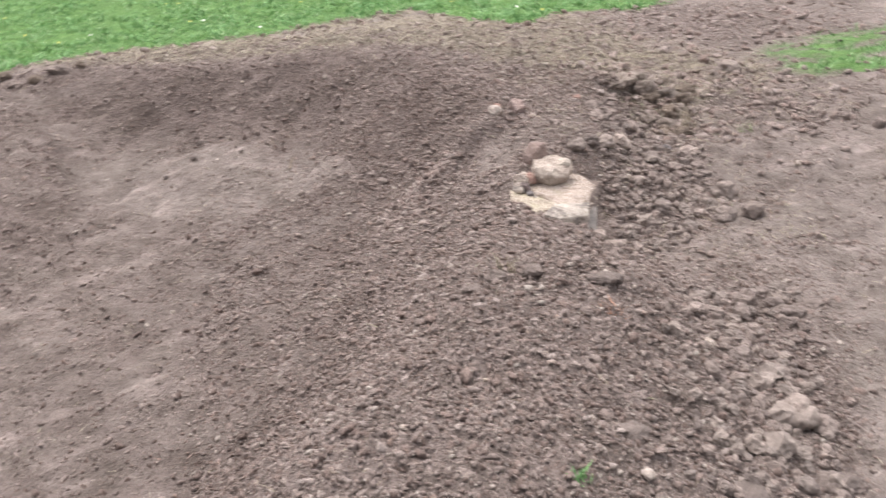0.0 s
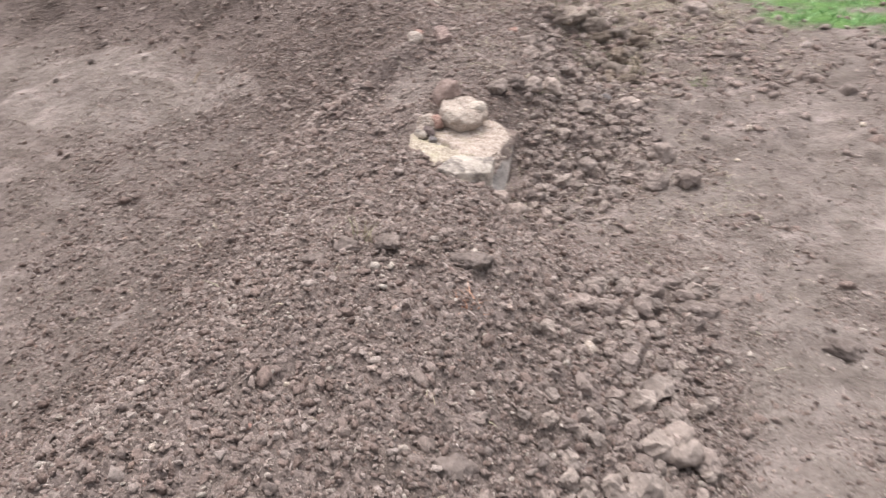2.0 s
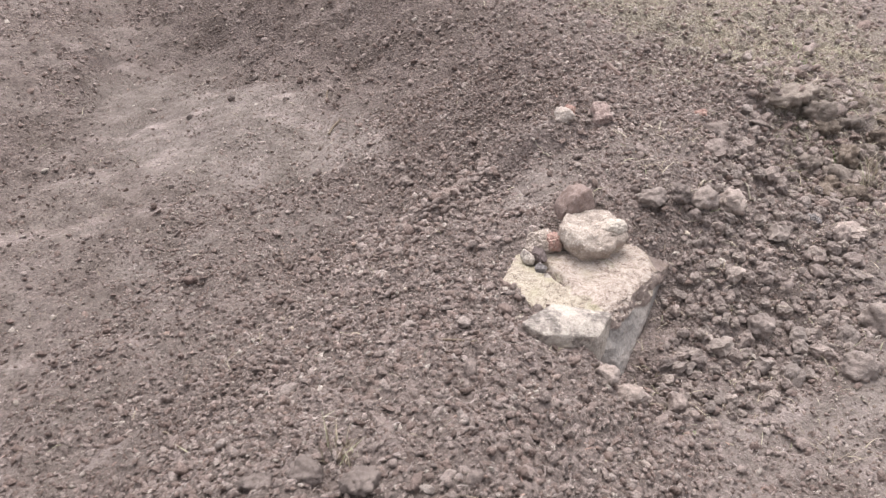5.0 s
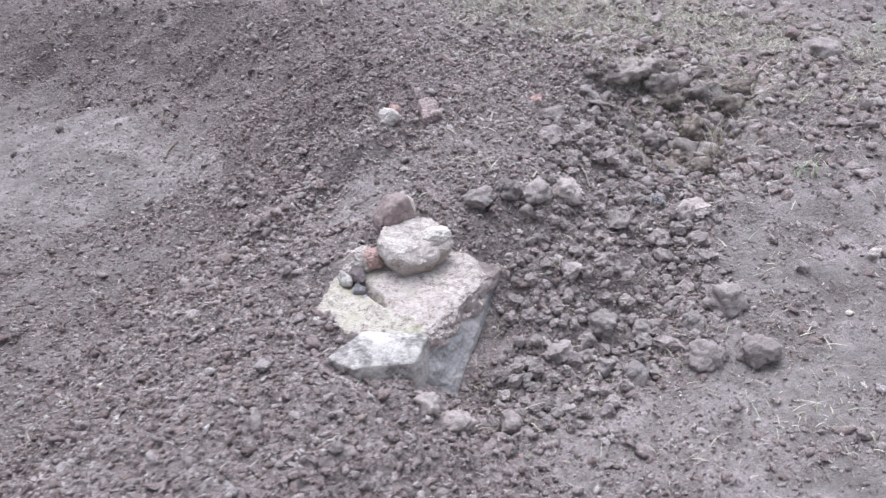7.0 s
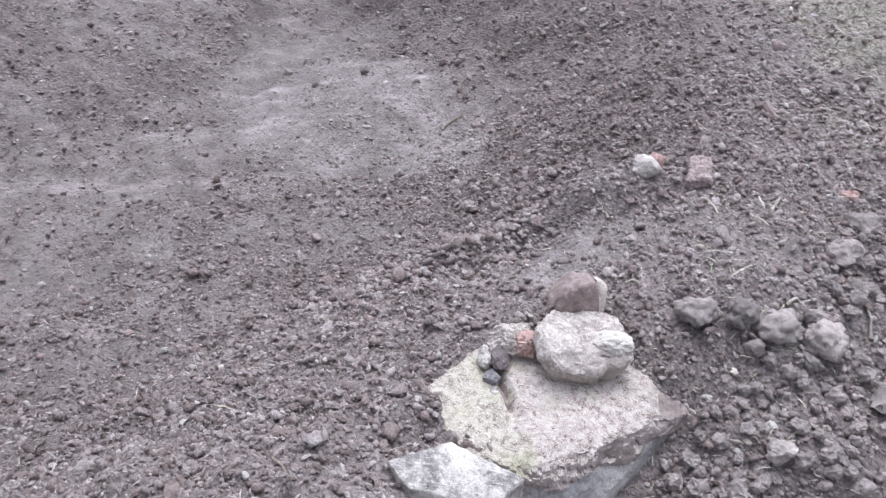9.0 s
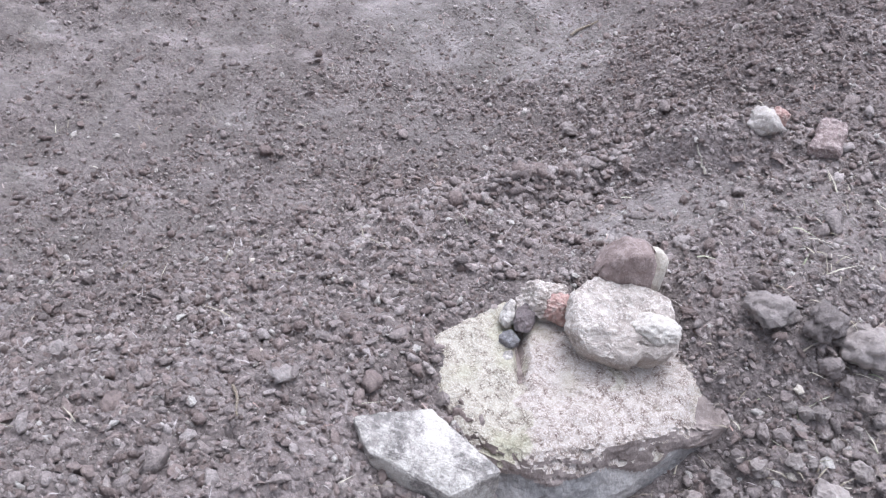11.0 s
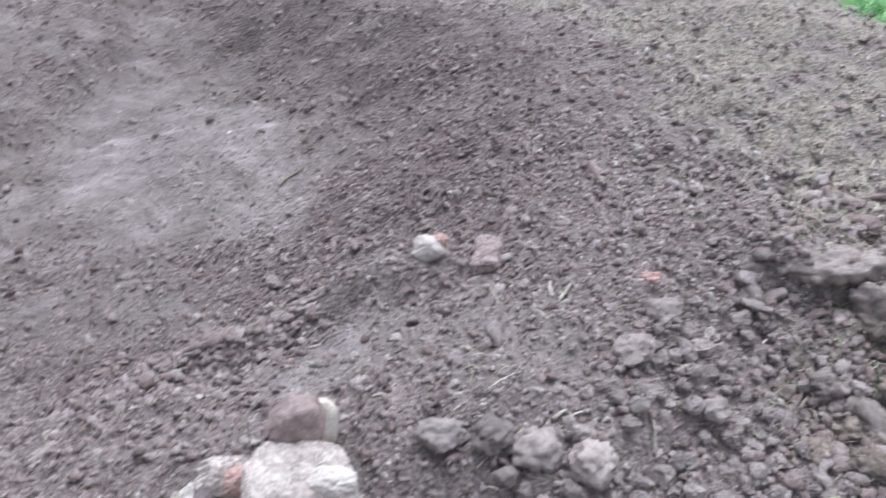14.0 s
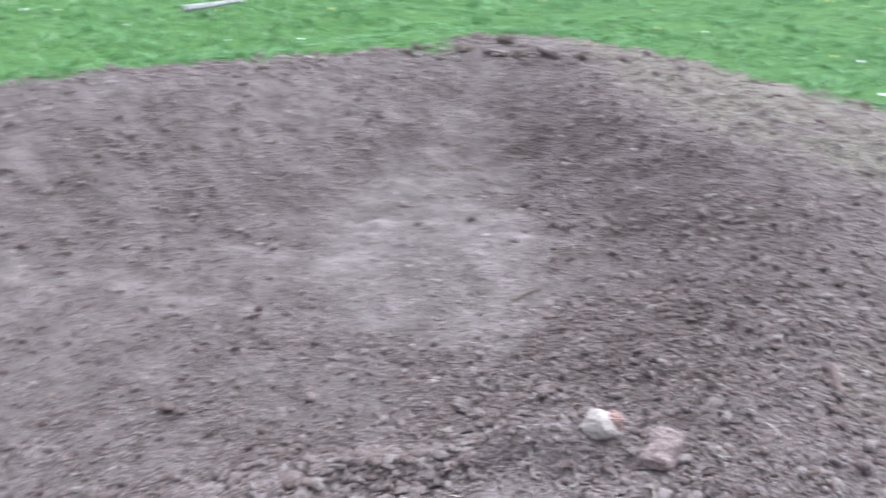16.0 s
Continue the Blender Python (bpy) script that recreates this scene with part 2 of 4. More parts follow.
def relief(x, y, loose, straw, grass):
    """The grain of the soil."""
    lump = fbm(x, y, 0.11, 41, 3)
    crumb = np.abs(fbm(x, y, 0.045, 43, 2))
    swell = fbm(x, y, 0.9, 47, 2)
    ruts = 0.010 * np.sin((x * 0.55 - y * 0.84) * 14 + 1.5 * fbm(x, y, 0.7, 49)) * smooth(0.5, 0.9, x) * (1 - smooth(-0.1, 0.7, y))
    return loose * (0.020 * lump + 0.024 * crumb - 0.009) + (1 - loose) * (0.012 * lump + 0.008 * crumb + 0.011 * fbm(x, y, 0.26, 53, 3)) + 0.012 * swell + ruts * (1 - loose) \
        - wheel_track(x, y) * (0.018 + 0.007 * np.sin(((x - 1.5) * 0.73 + y * 0.684) * 75)) \
        + straw * (0.028 * fbm(x, y, 0.06, 51, 2) + 0.036 * fbm(x, y, 0.15, 57, 2)) \
        + dome(x, y, 1.3, 1.45, 0.6, 0.6) * (0.03 * fbm(x, y, 0.16, 58, 3) + 0.012 * fbm(x, y, 0.06, 59, 2))


def ground_z(x, y):
    xs, ys = np.atleast_1d(np.asarray(x, float)), np.atleast_1d(np.asarray(y, float))
    z, loose, straw, grass = ground_maps(xs, ys)
    z = z + relief(xs, ys, loose, straw, grass)
    return float(z[0]) if np.ndim(x) == 0 else z


# ---------------------------------------------------------------- materials
def material(name, rough=0.9, spec=0.3):
    m = bpy.data.materials.new(name)
    m.use_nodes = True
    b = m.node_tree.nodes["Principled BSDF"]
    b.inputs["Roughness"].default_value = rough
    b.inputs["Specular IOR Level"].default_value = spec
    return m, m.node_tree.nodes, m.node_tree.links, b


def ramp(nodes, links, source, stops):
    r = nodes.new("ShaderNodeValToRGB")
    r.color_ramp.elements.remove(r.color_ramp.elements[1])
    r.color_ramp.elements[0].position = stops[0][0]
    r.color_ramp.elements[0].color = (*stops[0][1], 1)
    for p, c in stops[1:]:
        r.color_ramp.elements.new(p).color = (*c, 1)
    links.new(source, r.inputs["Fac"])
    return r.outputs["Color"]


def noise_tex(nodes, links, scale, detail=5, rough=0.6, coords=None):
    n = nodes.new("ShaderNodeTexNoise")
    n.inputs["Scale"].default_value, n.inputs["Detail"].default_value, n.inputs["Roughness"].default_value = scale, detail, rough
    if coords:
        links.new(coords, n.inputs["Vector"])
    return n.outputs["Fac"]


def blend(nodes, links, fac, a, b, kind="MIX"):
    m = nodes.new("ShaderNodeMix")
    m.data_type, m.blend_type = "RGBA", kind
    for slot, v in ((0, fac), (6, a), (7, b)):
        if isinstance(v, (int, float)):
            m.inputs[slot].default_value = v
        elif isinstance(v, tuple):
            m.inputs[slot].default_value = (*v, 1)
        else:
            links.new(v, m.inputs[slot])
    return m.outputs[2]


def bump(nodes, links, b, height, strength, distance):
    n = nodes.new("ShaderNodeBump")
    n.inputs["Strength"].default_value, n.inputs["Distance"].default_value = strength, distance
    links.new(height, n.inputs["Height"])
    links.new(n.outputs["Normal"], b.inputs["Normal"])


def position(nodes):
    return nodes.new("ShaderNodeNewGeometry").outputs["Position"]


def attribute(nodes, name):
    a = nodes.new("ShaderNodeAttribute")
    a.attribute_name = name
    return a.outputs["Fac"]


# multiplies the soil's colour where shade is painted on the bank and pit floor
SHADE_TINT = (0.79, 0.772, 0.768)


def ground_material():
    m, n, l, b = material("bare_soil_and_lawn", 0.95, 0.2)
    p = position(n)
    big, mid, fine, grit = noise_tex(n, l, 1.6, 4, 0.6, p), noise_tex(n, l, 9, 5, 0.65, p), noise_tex(n, l, 60, 5, 0.7, p), noise_tex(n, l, 230, 3, 0.6, p)
    dry = ramp(n, l, mid, ((0.25, (0.140, 0.114, 0.103)), (0.5, (0.197, 0.165, 0.150)), (0.78, (0.270, 0.231, 0.212))))
    loose = ramp(n, l, fine, ((0.25, (0.103, 0.081, 0.073)), (0.5, (0.188, 0.151, 0.138)), (0.8, (0.300, 0.246, 0.227))))
    stain = blend(n, l, 1.0, ramp(n, l, big, ((0.35, (0.87, 0.865, 0.865)), (0.65, (1.05, 1.05, 1.05)))), ramp(n, l, noise_tex(n, l, 5.5, 8, 0.68, p), ((0.36, (0.74, 0.735, 0.715)), (0.62, (1.09, 1.09, 1.10)))), "MULTIPLY")
    warp = n.new("ShaderNodeVectorMath")
    warp.operation = "MULTIPLY_ADD"
    warp.inputs[1].default_value = (0.014, 0.014, 0.014)
    wobble = n.new("ShaderNodeTexNoise")
    wobble.inputs["Scale"].default_value = 70
    l.new(p, wobble.inputs["Vector"])
    l.new(wobble.outputs["Color"], warp.inputs[0])
    l.new(p, warp.inputs[2])
    cells = n.new("ShaderNodeTexVoronoi")
    cells.inputs["Scale"].default_value = 82
    l.new(warp.outputs[0], cells.inputs["Vector"])
    each = ramp(n, l, cells.outputs["Color"], ((0.15, (0.80, 0.79, 0.78)), (0.85, (1.28, 1.27, 1.26))))
    loose = blend(n, l, 0.8, loose, each, "MULTIPLY")
    dry = blend(n, l, 0.45, dry, each, "MULTIPLY")
    soil = blend(n, l, attribute(n, "loose"), dry, loose)
    soil = blend(n, l, 1.0, soil, stain, "MULTIPLY")
    soil = blend(n, l, attribute(n, "shaded"), soil, blend(n, l, 1.0, soil, SHADE_TINT, "MULTIPLY"))
    soil = blend(n, l, attribute(n, "crust"), soil, blend(n, l, 1.0, soil, (1.38, 1.38, 1.40), "MULTIPLY"))
    speck = ramp(n, l, grit, ((0.62, (0, 0, 0)), (0.72, (1, 1, 1))))
    soil = blend(n, l, speck, soil, blend(n, l, 0.35, soil, (0.55, 0.48, 0.42)))
    thatch = ramp(n, l, fine, ((0.3, (0.100, 0.080, 0.064)), (0.5, (0.245, 0.208, 0.168)), (0.7, (0.42, 0.372, 0.300))))
    straw = n.new("ShaderNodeMath")
    straw.operation = "MULTIPLY"
    straw.inputs[1].default_value = 0.95
    l.new(attribute(n, "straw"), straw.inputs[0])
    soil = blend(n, l, straw.outputs[0], soil, thatch)
    green = ramp(n, l, mid, ((0.3, (0.055, 0.115, 0.030)), (0.7, (0.115, 0.22, 0.06))))
    col = blend(n, l, attribute(n, "grass"), soil, green)
    l.new(col, b.inputs["Base Color"])
    mix = n.new("ShaderNodeMath")
    mix.operation = "MULTIPLY_ADD"
    mix.inputs[1].default_value = 0.35
    l.new(grit, mix.inputs[0])
    l.new(fine, mix.inputs[2])
    add = n.new("ShaderNodeMath")
    add.operation = "MULTIPLY_ADD"
    add.inputs[1].default_value = -0.9
    part_loose = n.new("ShaderNodeMath")
    part_loose.operation = "MULTIPLY"
    some = n.new("ShaderNodeMath")
    some.operation = "MULTIPLY_ADD"
    some.inputs[1].default_value, some.inputs[2].default_value = 0.65, 0.35
    l.new(cells.outputs["Distance"], part_loose.inputs[0])
    l.new(attribute(n, "loose"), some.inputs[0])
    l.new(some.outputs[0], part_loose.inputs[1])
    l.new(part_loose.outputs[0], add.inputs[0])
    l.new(mix.outputs[0], add.inputs[2])
    bump(n, l, b, add.outputs[0], 1.0, 0.011)
    return m


def clod_material(name, gain, flecks=True):
    m, n, l, b = material(name, 0.95, 0.2)
    p = n.new("ShaderNodeTexCoord").outputs["Object"]
    isl = n.new("ShaderNodeNewGeometry").outputs["Random Per Island"]
    fine = noise_tex(n, l, 130, 5, 0.75, p)
    stops = ((0.0, (0.112, 0.084, 0.074)), (0.3, (0.168, 0.128, 0.114)), (0.5, (0.170, 0.140, 0.128)), (0.75, (0.205, 0.165, 0.150)), (0.92, (0.240, 0.202, 0.186)), (0.950, (0.27, 0.230, 0.208)), (0.956, (0.20, 0.138, 0.115)), (0.962, (0.29, 0.257, 0.230)))
    tone = ramp(n, l, isl, stops if flecks else stops[1:5])
    shade = ramp(n, l, fine, ((0.3, (0.62, 0.62, 0.62)), (0.7, (1.2, 1.18, 1.16))))
    tone = blend(n, l, 1.0, tone, (gain, gain, gain), "MULTIPLY")
    tone = blend(n, l, attribute(n, "shaded"), tone, blend(n, l, 1.0, tone, SHADE_TINT, "MULTIPLY"))
    l.new(blend(n, l, 1.0, tone, shade, "MULTIPLY"), b.inputs["Base Color"])
    bump(n, l, b, fine, 1.0, 0.010)
    return m


def lump_material(name, dark, pale, scale=28):
    """Soil or weathered stone of one lump, told apart from its neighbours by Object Info's Random."""
    m, n, l, b = material(name, 0.93, 0.25)
    p = n.new("ShaderNodeTexCoord").outputs["Object"]
    rnd = n.new("ShaderNodeObjectInfo").outputs["Random"]
    fine, mid = noise_tex(n, l, scale * 3, 6, 0.7, p), noise_tex(n, l, scale * 0.5, 4, 0.6, p)
    base = ramp(n, l, mid, ((0.3, dark), (0.7, pale)))
    tone = ramp(n, l, rnd, ((0.0, (0.75, 0.74, 0.74)), (1.0, (1.12, 1.10, 1.08))))
    grain = ramp(n, l, fine, ((0.3, (0.75, 0.75, 0.75)), (0.7, (1.12, 1.12, 1.12))))
    col = blend(n, l, 1.0, blend(n, l, 1.0, base, tone, "MULTIPLY"), grain, "MULTIPLY")
    l.new(col, b.inputs["Base Color"])
    both = n.new("ShaderNodeMath")
    both.operation = "MULTIPLY_ADD"
    both.inputs[1].default_value = 2.0
    l.new(mid, both.inputs[0])
    l.new(fine, both.inputs[2])
    bump(n, l, b, both.outputs[0], 0.9, 0.008)
    return m


def stone_material(name, stops, speck=(0.6, 0.57, 0.5), amount=0.5, scale=14, moss=None, rough=0.85):
    m, n, l, b = material(name, rough, 0.35)
    p = n.new("ShaderNodeTexCoord").outputs["Object"]
    mid, fine = noise_tex(n, l, scale, 6, 0.72, p), noise_tex(n, l, scale * 4.5, 5, 0.7, p)
    col = ramp(n, l, mid, stops)
    flecks = ramp(n, l, fine, ((0.515, (0, 0, 0)), (0.565, (amount, amount, amount))))
    col = blend(n, l, flecks, col, speck)
    if moss:
        big = noise_tex(n, l, 8, 3, 0.5, p)
        where = ramp(n, l, big, ((0.46, (0, 0, 0)), (0.60, (0.75, 0.75, 0.75))))
        col = blend(n, l, where, col, blend(n, l, 0.7, col, moss))
    shade = ramp(n, l, noise_tex(n, l, scale * 18, 4, 0.7, p), ((0.3, (0.72, 0.72, 0.72)), (0.7, (1.1, 1.1, 1.1))))
    l.new(blend(n, l, 1.0, col, shade, "MULTIPLY"), b.inputs["Base Color"])
    bump(n, l, b, fine, 0.9, 0.006)
    return m


def blade_material(name, stops):
    m, n, l, b = material(name, 0.6, 0.3)
    isl = n.new("ShaderNodeNewGeometry").outputs["Random Per Island"]
    l.new(ramp(n, l, isl, stops), b.inputs["Base Color"])
    b.inputs["Subsurface Weight"].default_value = 0.0
    return m


SOIL = ground_material()
CRUMBS = clod_material("dried_soil_clods", 1.68)
PALE_CRUMBS = clod_material("pale_dusty_crumbs", 1.45)
BIG_CRUMBS = clod_material("rough_soil_clods", 1.68, False)
CLOD = lump_material("soil_clod", (0.155, 0.125, 0.113), (0.29, 0.240, 0.218))
CLOD_PALE = lump_material("dry_grey_clod", (0.250, 0.203, 0.181), (0.43, 0.362, 0.328))
CLOD_UNIT = lump_material("rubble_clod", (0.205, 0.166, 0.150), (0.37, 0.307, 0.280), 1.1)
CLOD_UNIT_PALE = lump_material("pale_rubble_clod", (0.215, 0.178, 0.160), (0.38, 0.322, 0.292), 1.1)
CLOD_DARK = lump_material("damp_dark_clod", (0.095, 0.076, 0.069), (0.165, 0.134, 0.122))
SLAB = stone_material("lichened_pinkish_stone", ((0.37, (0.16, 0.108, 0.086)), (0.46, (0.33, 0.256, 0.212)), (0.56, (0.48, 0.398, 0.345))), (0.61, 0.525, 0.465), 0.75, 60, (0.40, 0.345, 0.26))
SLAB_MOSS = stone_material("yellow_lichened_stone", ((0.37, (0.155, 0.115, 0.086)), (0.46, (0.33, 0.270, 0.212)), (0.56, (0.47, 0.400, 0.322))), (0.60, 0.53, 0.44), 0.75, 60, (0.39, 0.355, 0.225))
SLAB_SIDE = stone_material("smooth_grey_split_stone", ((0.35, (0.155, 0.134, 0.124)), (0.47, (0.255, 0.230, 0.216)), (0.62, (0.38, 0.334, 0.303))), (0.44, 0.39, 0.355), 0.10, 9)
BLOCK = stone_material("mottled_grey_white_stone", ((0.40, (0.165, 0.140, 0.126)), (0.47, (0.30, 0.258, 0.228)), (0.53, (0.46, 0.402, 0.352))), (0.50, 0.445, 0.39), 0.3, 15)
GRANITE = stone_material("pale_granite", ((0.34, (0.25, 0.198, 0.168)), (0.5, (0.41, 0.338, 0.290)), (0.66, (0.54, 0.458, 0.398))), (0.62, 0.54, 0.475), 0.65, 30, (0.30, 0.240, 0.203))
PALE = stone_material("cream_stone", ((0.3, (0.42, 0.345, 0.275)), (0.7, (0.57, 0.49, 0.41))), (0.62, 0.55, 0.47), 0.3, 12)
QUARTZ = stone_material("cream_quartz", ((0.3, (0.42, 0.352, 0.30)), (0.7, (0.58, 0.505, 0.44))), (0.64, 0.57, 0.50), 0.5, 26)
MORTAR = stone_material("old_lime_mortar", ((0.3, (0.38, 0.315, 0.275)), (0.7, (0.54, 0.462, 0.41))), (0.58, 0.50, 0.45), 0.4, 30)
BROWN = stone_material("brown_grey_cobble", ((0.3, (0.165, 0.114, 0.099)), (0.7, (0.275, 0.202, 0.178))), (0.38, 0.30, 0.27), 0.3, 14)
SOD = lump_material("crumbling_sod", (0.110, 0.083, 0.067), (0.285, 0.232, 0.192), 36)
SOD_PALE = lump_material("crusted_grey_sod", (0.165, 0.133, 0.115), (0.31, 0.262, 0.230), 30)
RIND = stone_material("pinkish_brown_rind", ((0.35, (0.165, 0.124, 0.107)), (0.65, (0.295, 0.232, 0.204))), (0.40, 0.32, 0.285), 0.15, 14)
BRICK = stone_material("weathered_brick", ((0.3, (0.195, 0.136, 0.121)), (0.7, (0.335, 0.248, 0.222))), (0.46, 0.375, 0.34), 0.5, 26)
RED = stone_material("orange_red_brick_chip", ((0.3, (0.31, 0.175, 0.145)), (0.7, (0.43, 0.28, 0.235))), (0.5, 0.42, 0.36), 0.4, 22)
DARK_FLINT = stone_material("purple_brown_flint", ((0.3, (0.105, 0.078, 0.074)), (0.7, (0.165, 0.128, 0.122))), (0.24, 0.20, 0.19), 0.15, 18)
SLATE = stone_material("blue_grey_flint", ((0.3, (0.115, 0.10, 0.098)), (0.7, (0.21, 0.185, 0.18))), (0.36, 0.34, 0.34), 0.3, 18)
TWIG = stone_material("dry_twig", ((0.3, (0.14, 0.10, 0.07)), (0.7, (0.28, 0.22, 0.16))), (0.4, 0.34, 0.27), 0.3, 30)
STRAW_STEM = stone_material("bleached_straw_stem", ((0.3, (0.33, 0.275, 0.215)), (0.7, (0.48, 0.425, 0.345))), (0.56, 0.51, 0.43), 0.3, 30)
WOOD = stone_material("weathered_grey_wood", ((0.3, (0.30, 0.28, 0.26)), (0.7, (0.48, 0.46, 0.43))), (0.55, 0.53, 0.5), 0.3, 20)
LAWN = blade_material("lawn_blades", ((0.0, (0.070, 0.170, 0.055)), (0.5, (0.150, 0.315, 0.110)), (0.85, (0.26, 0.45, 0.19)), (1.0, (0.42, 0.50, 0.30))))
DRY = blade_material("dead_grass_stems", ((0.0, (0.20, 0.158, 0.112)), (0.5, (0.34, 0.285, 0.210)), (0.85, (0.47, 0.415, 0.320)), (1.0, (0.25, 0.27, 0.14))))
WEED = blade_material("dull_green_weed", ((0.0, (0.10, 0.15, 0.06)), (0.6, (0.20, 0.27, 0.11)), (1.0, (0.36, 0.35, 0.20))))
ROOTLET = blade_material("pale_rootlets", ((0.0, (0.15, 0.115, 0.103)), (0.5, (0.27, 0.218, 0.198)), (0.9, (0.40, 0.345, 0.318)), (1.0, (0.34, 0.20, 0.155))))
ORANGE = blade_material("orange_rootlets", ((0.0, (0.34, 0.17, 0.11)), (1.0, (0.45, 0.26, 0.18))))
YELLOW, _n, _l, _b = material("dandelion_yellow", 0.7)
_b.inputs["Base Color"].default_value = (0.62, 0.60, 0.16, 1)
WHITE, _n, _l, _b = material("daisy_white", 0.7)
_b.inputs["Base Color"].default_value = (0.8, 0.8, 0.76, 1)


# ---------------------------------------------------------------- mesh helpers
def mesh_from(name, verts, faces, mats, smooth_faces=False):
    """A mesh from arrays of vertices and of faces that all have the same number of corners."""
    verts, faces = np.asarray(verts, np.float32), np.asarray(faces, np.int32)
    me = bpy.data.meshes.new(name)
    me.vertices.add(len(verts))
    me.vertices.foreach_set("co", verts.ravel())
    k = faces.shape[1]
    me.loops.add(faces.size)
    me.loops.foreach_set("vertex_index", faces.ravel())
    me.polygons.add(len(faces))
    me.polygons.foreach_set("loop_start", np.arange(0, faces.size, k, dtype=np.int32))
    me.polygons.foreach_set("use_smooth", np.broadcast_to(smooth_faces, len(faces)).copy())
    for m in mats:
        me.materials.append(m)
    me.update(calc_edges=True)
    return me


def part(name, bm, mat, parent=None, label="", smooth_faces=False):
    me = bpy.data.meshes.new(name)
    for f in bm.faces:
        f.smooth = smooth_faces
    bm.to_mesh(me)
    bm.free()
    for m in mat if isinstance(mat, (list, tuple)) else (mat,):
        me.materials.append(m)
    ob = new(name, me)
    ob.parent = parent
    return tagged(ob, label)


def roughen(bm, amount, size, seed, amount2=0.0, size2=0.01):
    bm.normal_update()
    off = Vector((seed * 7.3, seed * 3.1, seed * 5.7))
    for v in bm.verts:
        d = amount * noise.fractal(v.co / size + off, 1.0, 2.1, 3)
        if amount2:
            d += amount2 * noise.fractal(v.co / size2 + off, 1.0, 2.1, 2)
        v.co += v.normal * d


def hewn(corners, cuts, bevel, amount, size, seed):
    """A broken block of stone through its corner points."""
    bm = bmesh.new()
    for c in corners:
        bm.verts.new(c)
    res = bmesh.ops.convex_hull(bm, input=bm.verts)
    loose = [g for g in res["geom_interior"] if isinstance(g, bmesh.types.BMVert)]
    if loose:
        bmesh.ops.delete(bm, geom=loose, context="VERTS")
    bmesh.ops.bevel(bm, geom=list(bm.edges), offset=bevel, segments=2, profile=0.6, affect="EDGES")
    bmesh.ops.triangulate(bm, faces=bm.faces)
    for _ in range(cuts):
        long_edges = [e for e in bm.edges if e.calc_length() > size * 0.22]
        if not long_edges:
            break
        bmesh.ops.subdivide_edges(bm, edges=long_edges, cuts=1)
        bmesh.ops.triangulate(bm, faces=[f for f in bm.faces if len(f.verts) > 3])
    roughen(bm, amount, size, seed, amount * 0.5, size * 0.3)
    return bm


def boulder(sx, sy, sz, seed, sub=3, amount=0.16, flat=0.0, angular=0.0, grain=0.3):
    """A rounded or angular lump of the given half sizes, base near z = -sz."""
    bm = bmesh.new()
    bmesh.ops.create_icosphere(bm, subdivisions=sub, radius=1)
    rng = random.Random(seed)
    planes = [(Vector((rng.gauss(0, 1), rng.gauss(0, 1), rng.gauss(0, 1))).normalized(), rng.uniform(0.62, 0.85)) for _ in range(9)]
    off = Vector((seed * 3.7, seed * 1.9, seed * 2.3))
    for v in bm.verts:
        p = v.co.copy()
        if angular:
            for nrm, far in planes:
                over = p.dot(nrm) - far
                if over > 0:
                    p -= nrm * over * angular
        p *= 1 + amount * noise.fractal(p * 1.3 + off, 1.0, 2.0, 3) + grain * amount * noise.fractal(p * 5.5 + off, 1.0, 2.1, 3)
        if flat and p.z < -flat:
            p.z = -flat
        v.co = (p.x * sx, p.y * sy, p.z * sz)
    return bm


def crusted(bm, sx, sy, sz, seed, cells=1.9, depth=0.11):
    """Cracks a lump into the crumbs it is caked from."""
    off = Vector((seed * 1.3, seed * 2.9, seed * 0.7))
    for v in bm.verts:
        p = Vector((v.co.x / sx, v.co.y / sy, v.co.z / sz))
        near = noise.voronoi(p * cells + off)[0]
        v.co *= 1 + depth * (0.55 - math.exp(-((near[1] - near[0]) / 0.20) ** 2))
    return bm


def lay(ob, x, y, sink=0.0, turn=(0, 0, 0), z=None):
    ob.matrix_basis = pose(x, y, (ground_z(x, y) if z is None else z) - sink, *turn)
    return ob


# ---------------------------------------------------------------- ground
def axis_steps(lo, hi, fine, far_lo, far_hi):
    mid = list(np.arange(lo, hi + fine * 0.5, fine))
    out, s, v = [], fine, mid[-1]
    while v < far_hi:
        s *= 1.12
        v += s
        out.append(v)
    back, s, v = [], fine, mid[0]
    while v > far_lo:
        s *= 1.12
        v -= s
        back.append(v)
    return np.array(back[::-1] + mid + out)


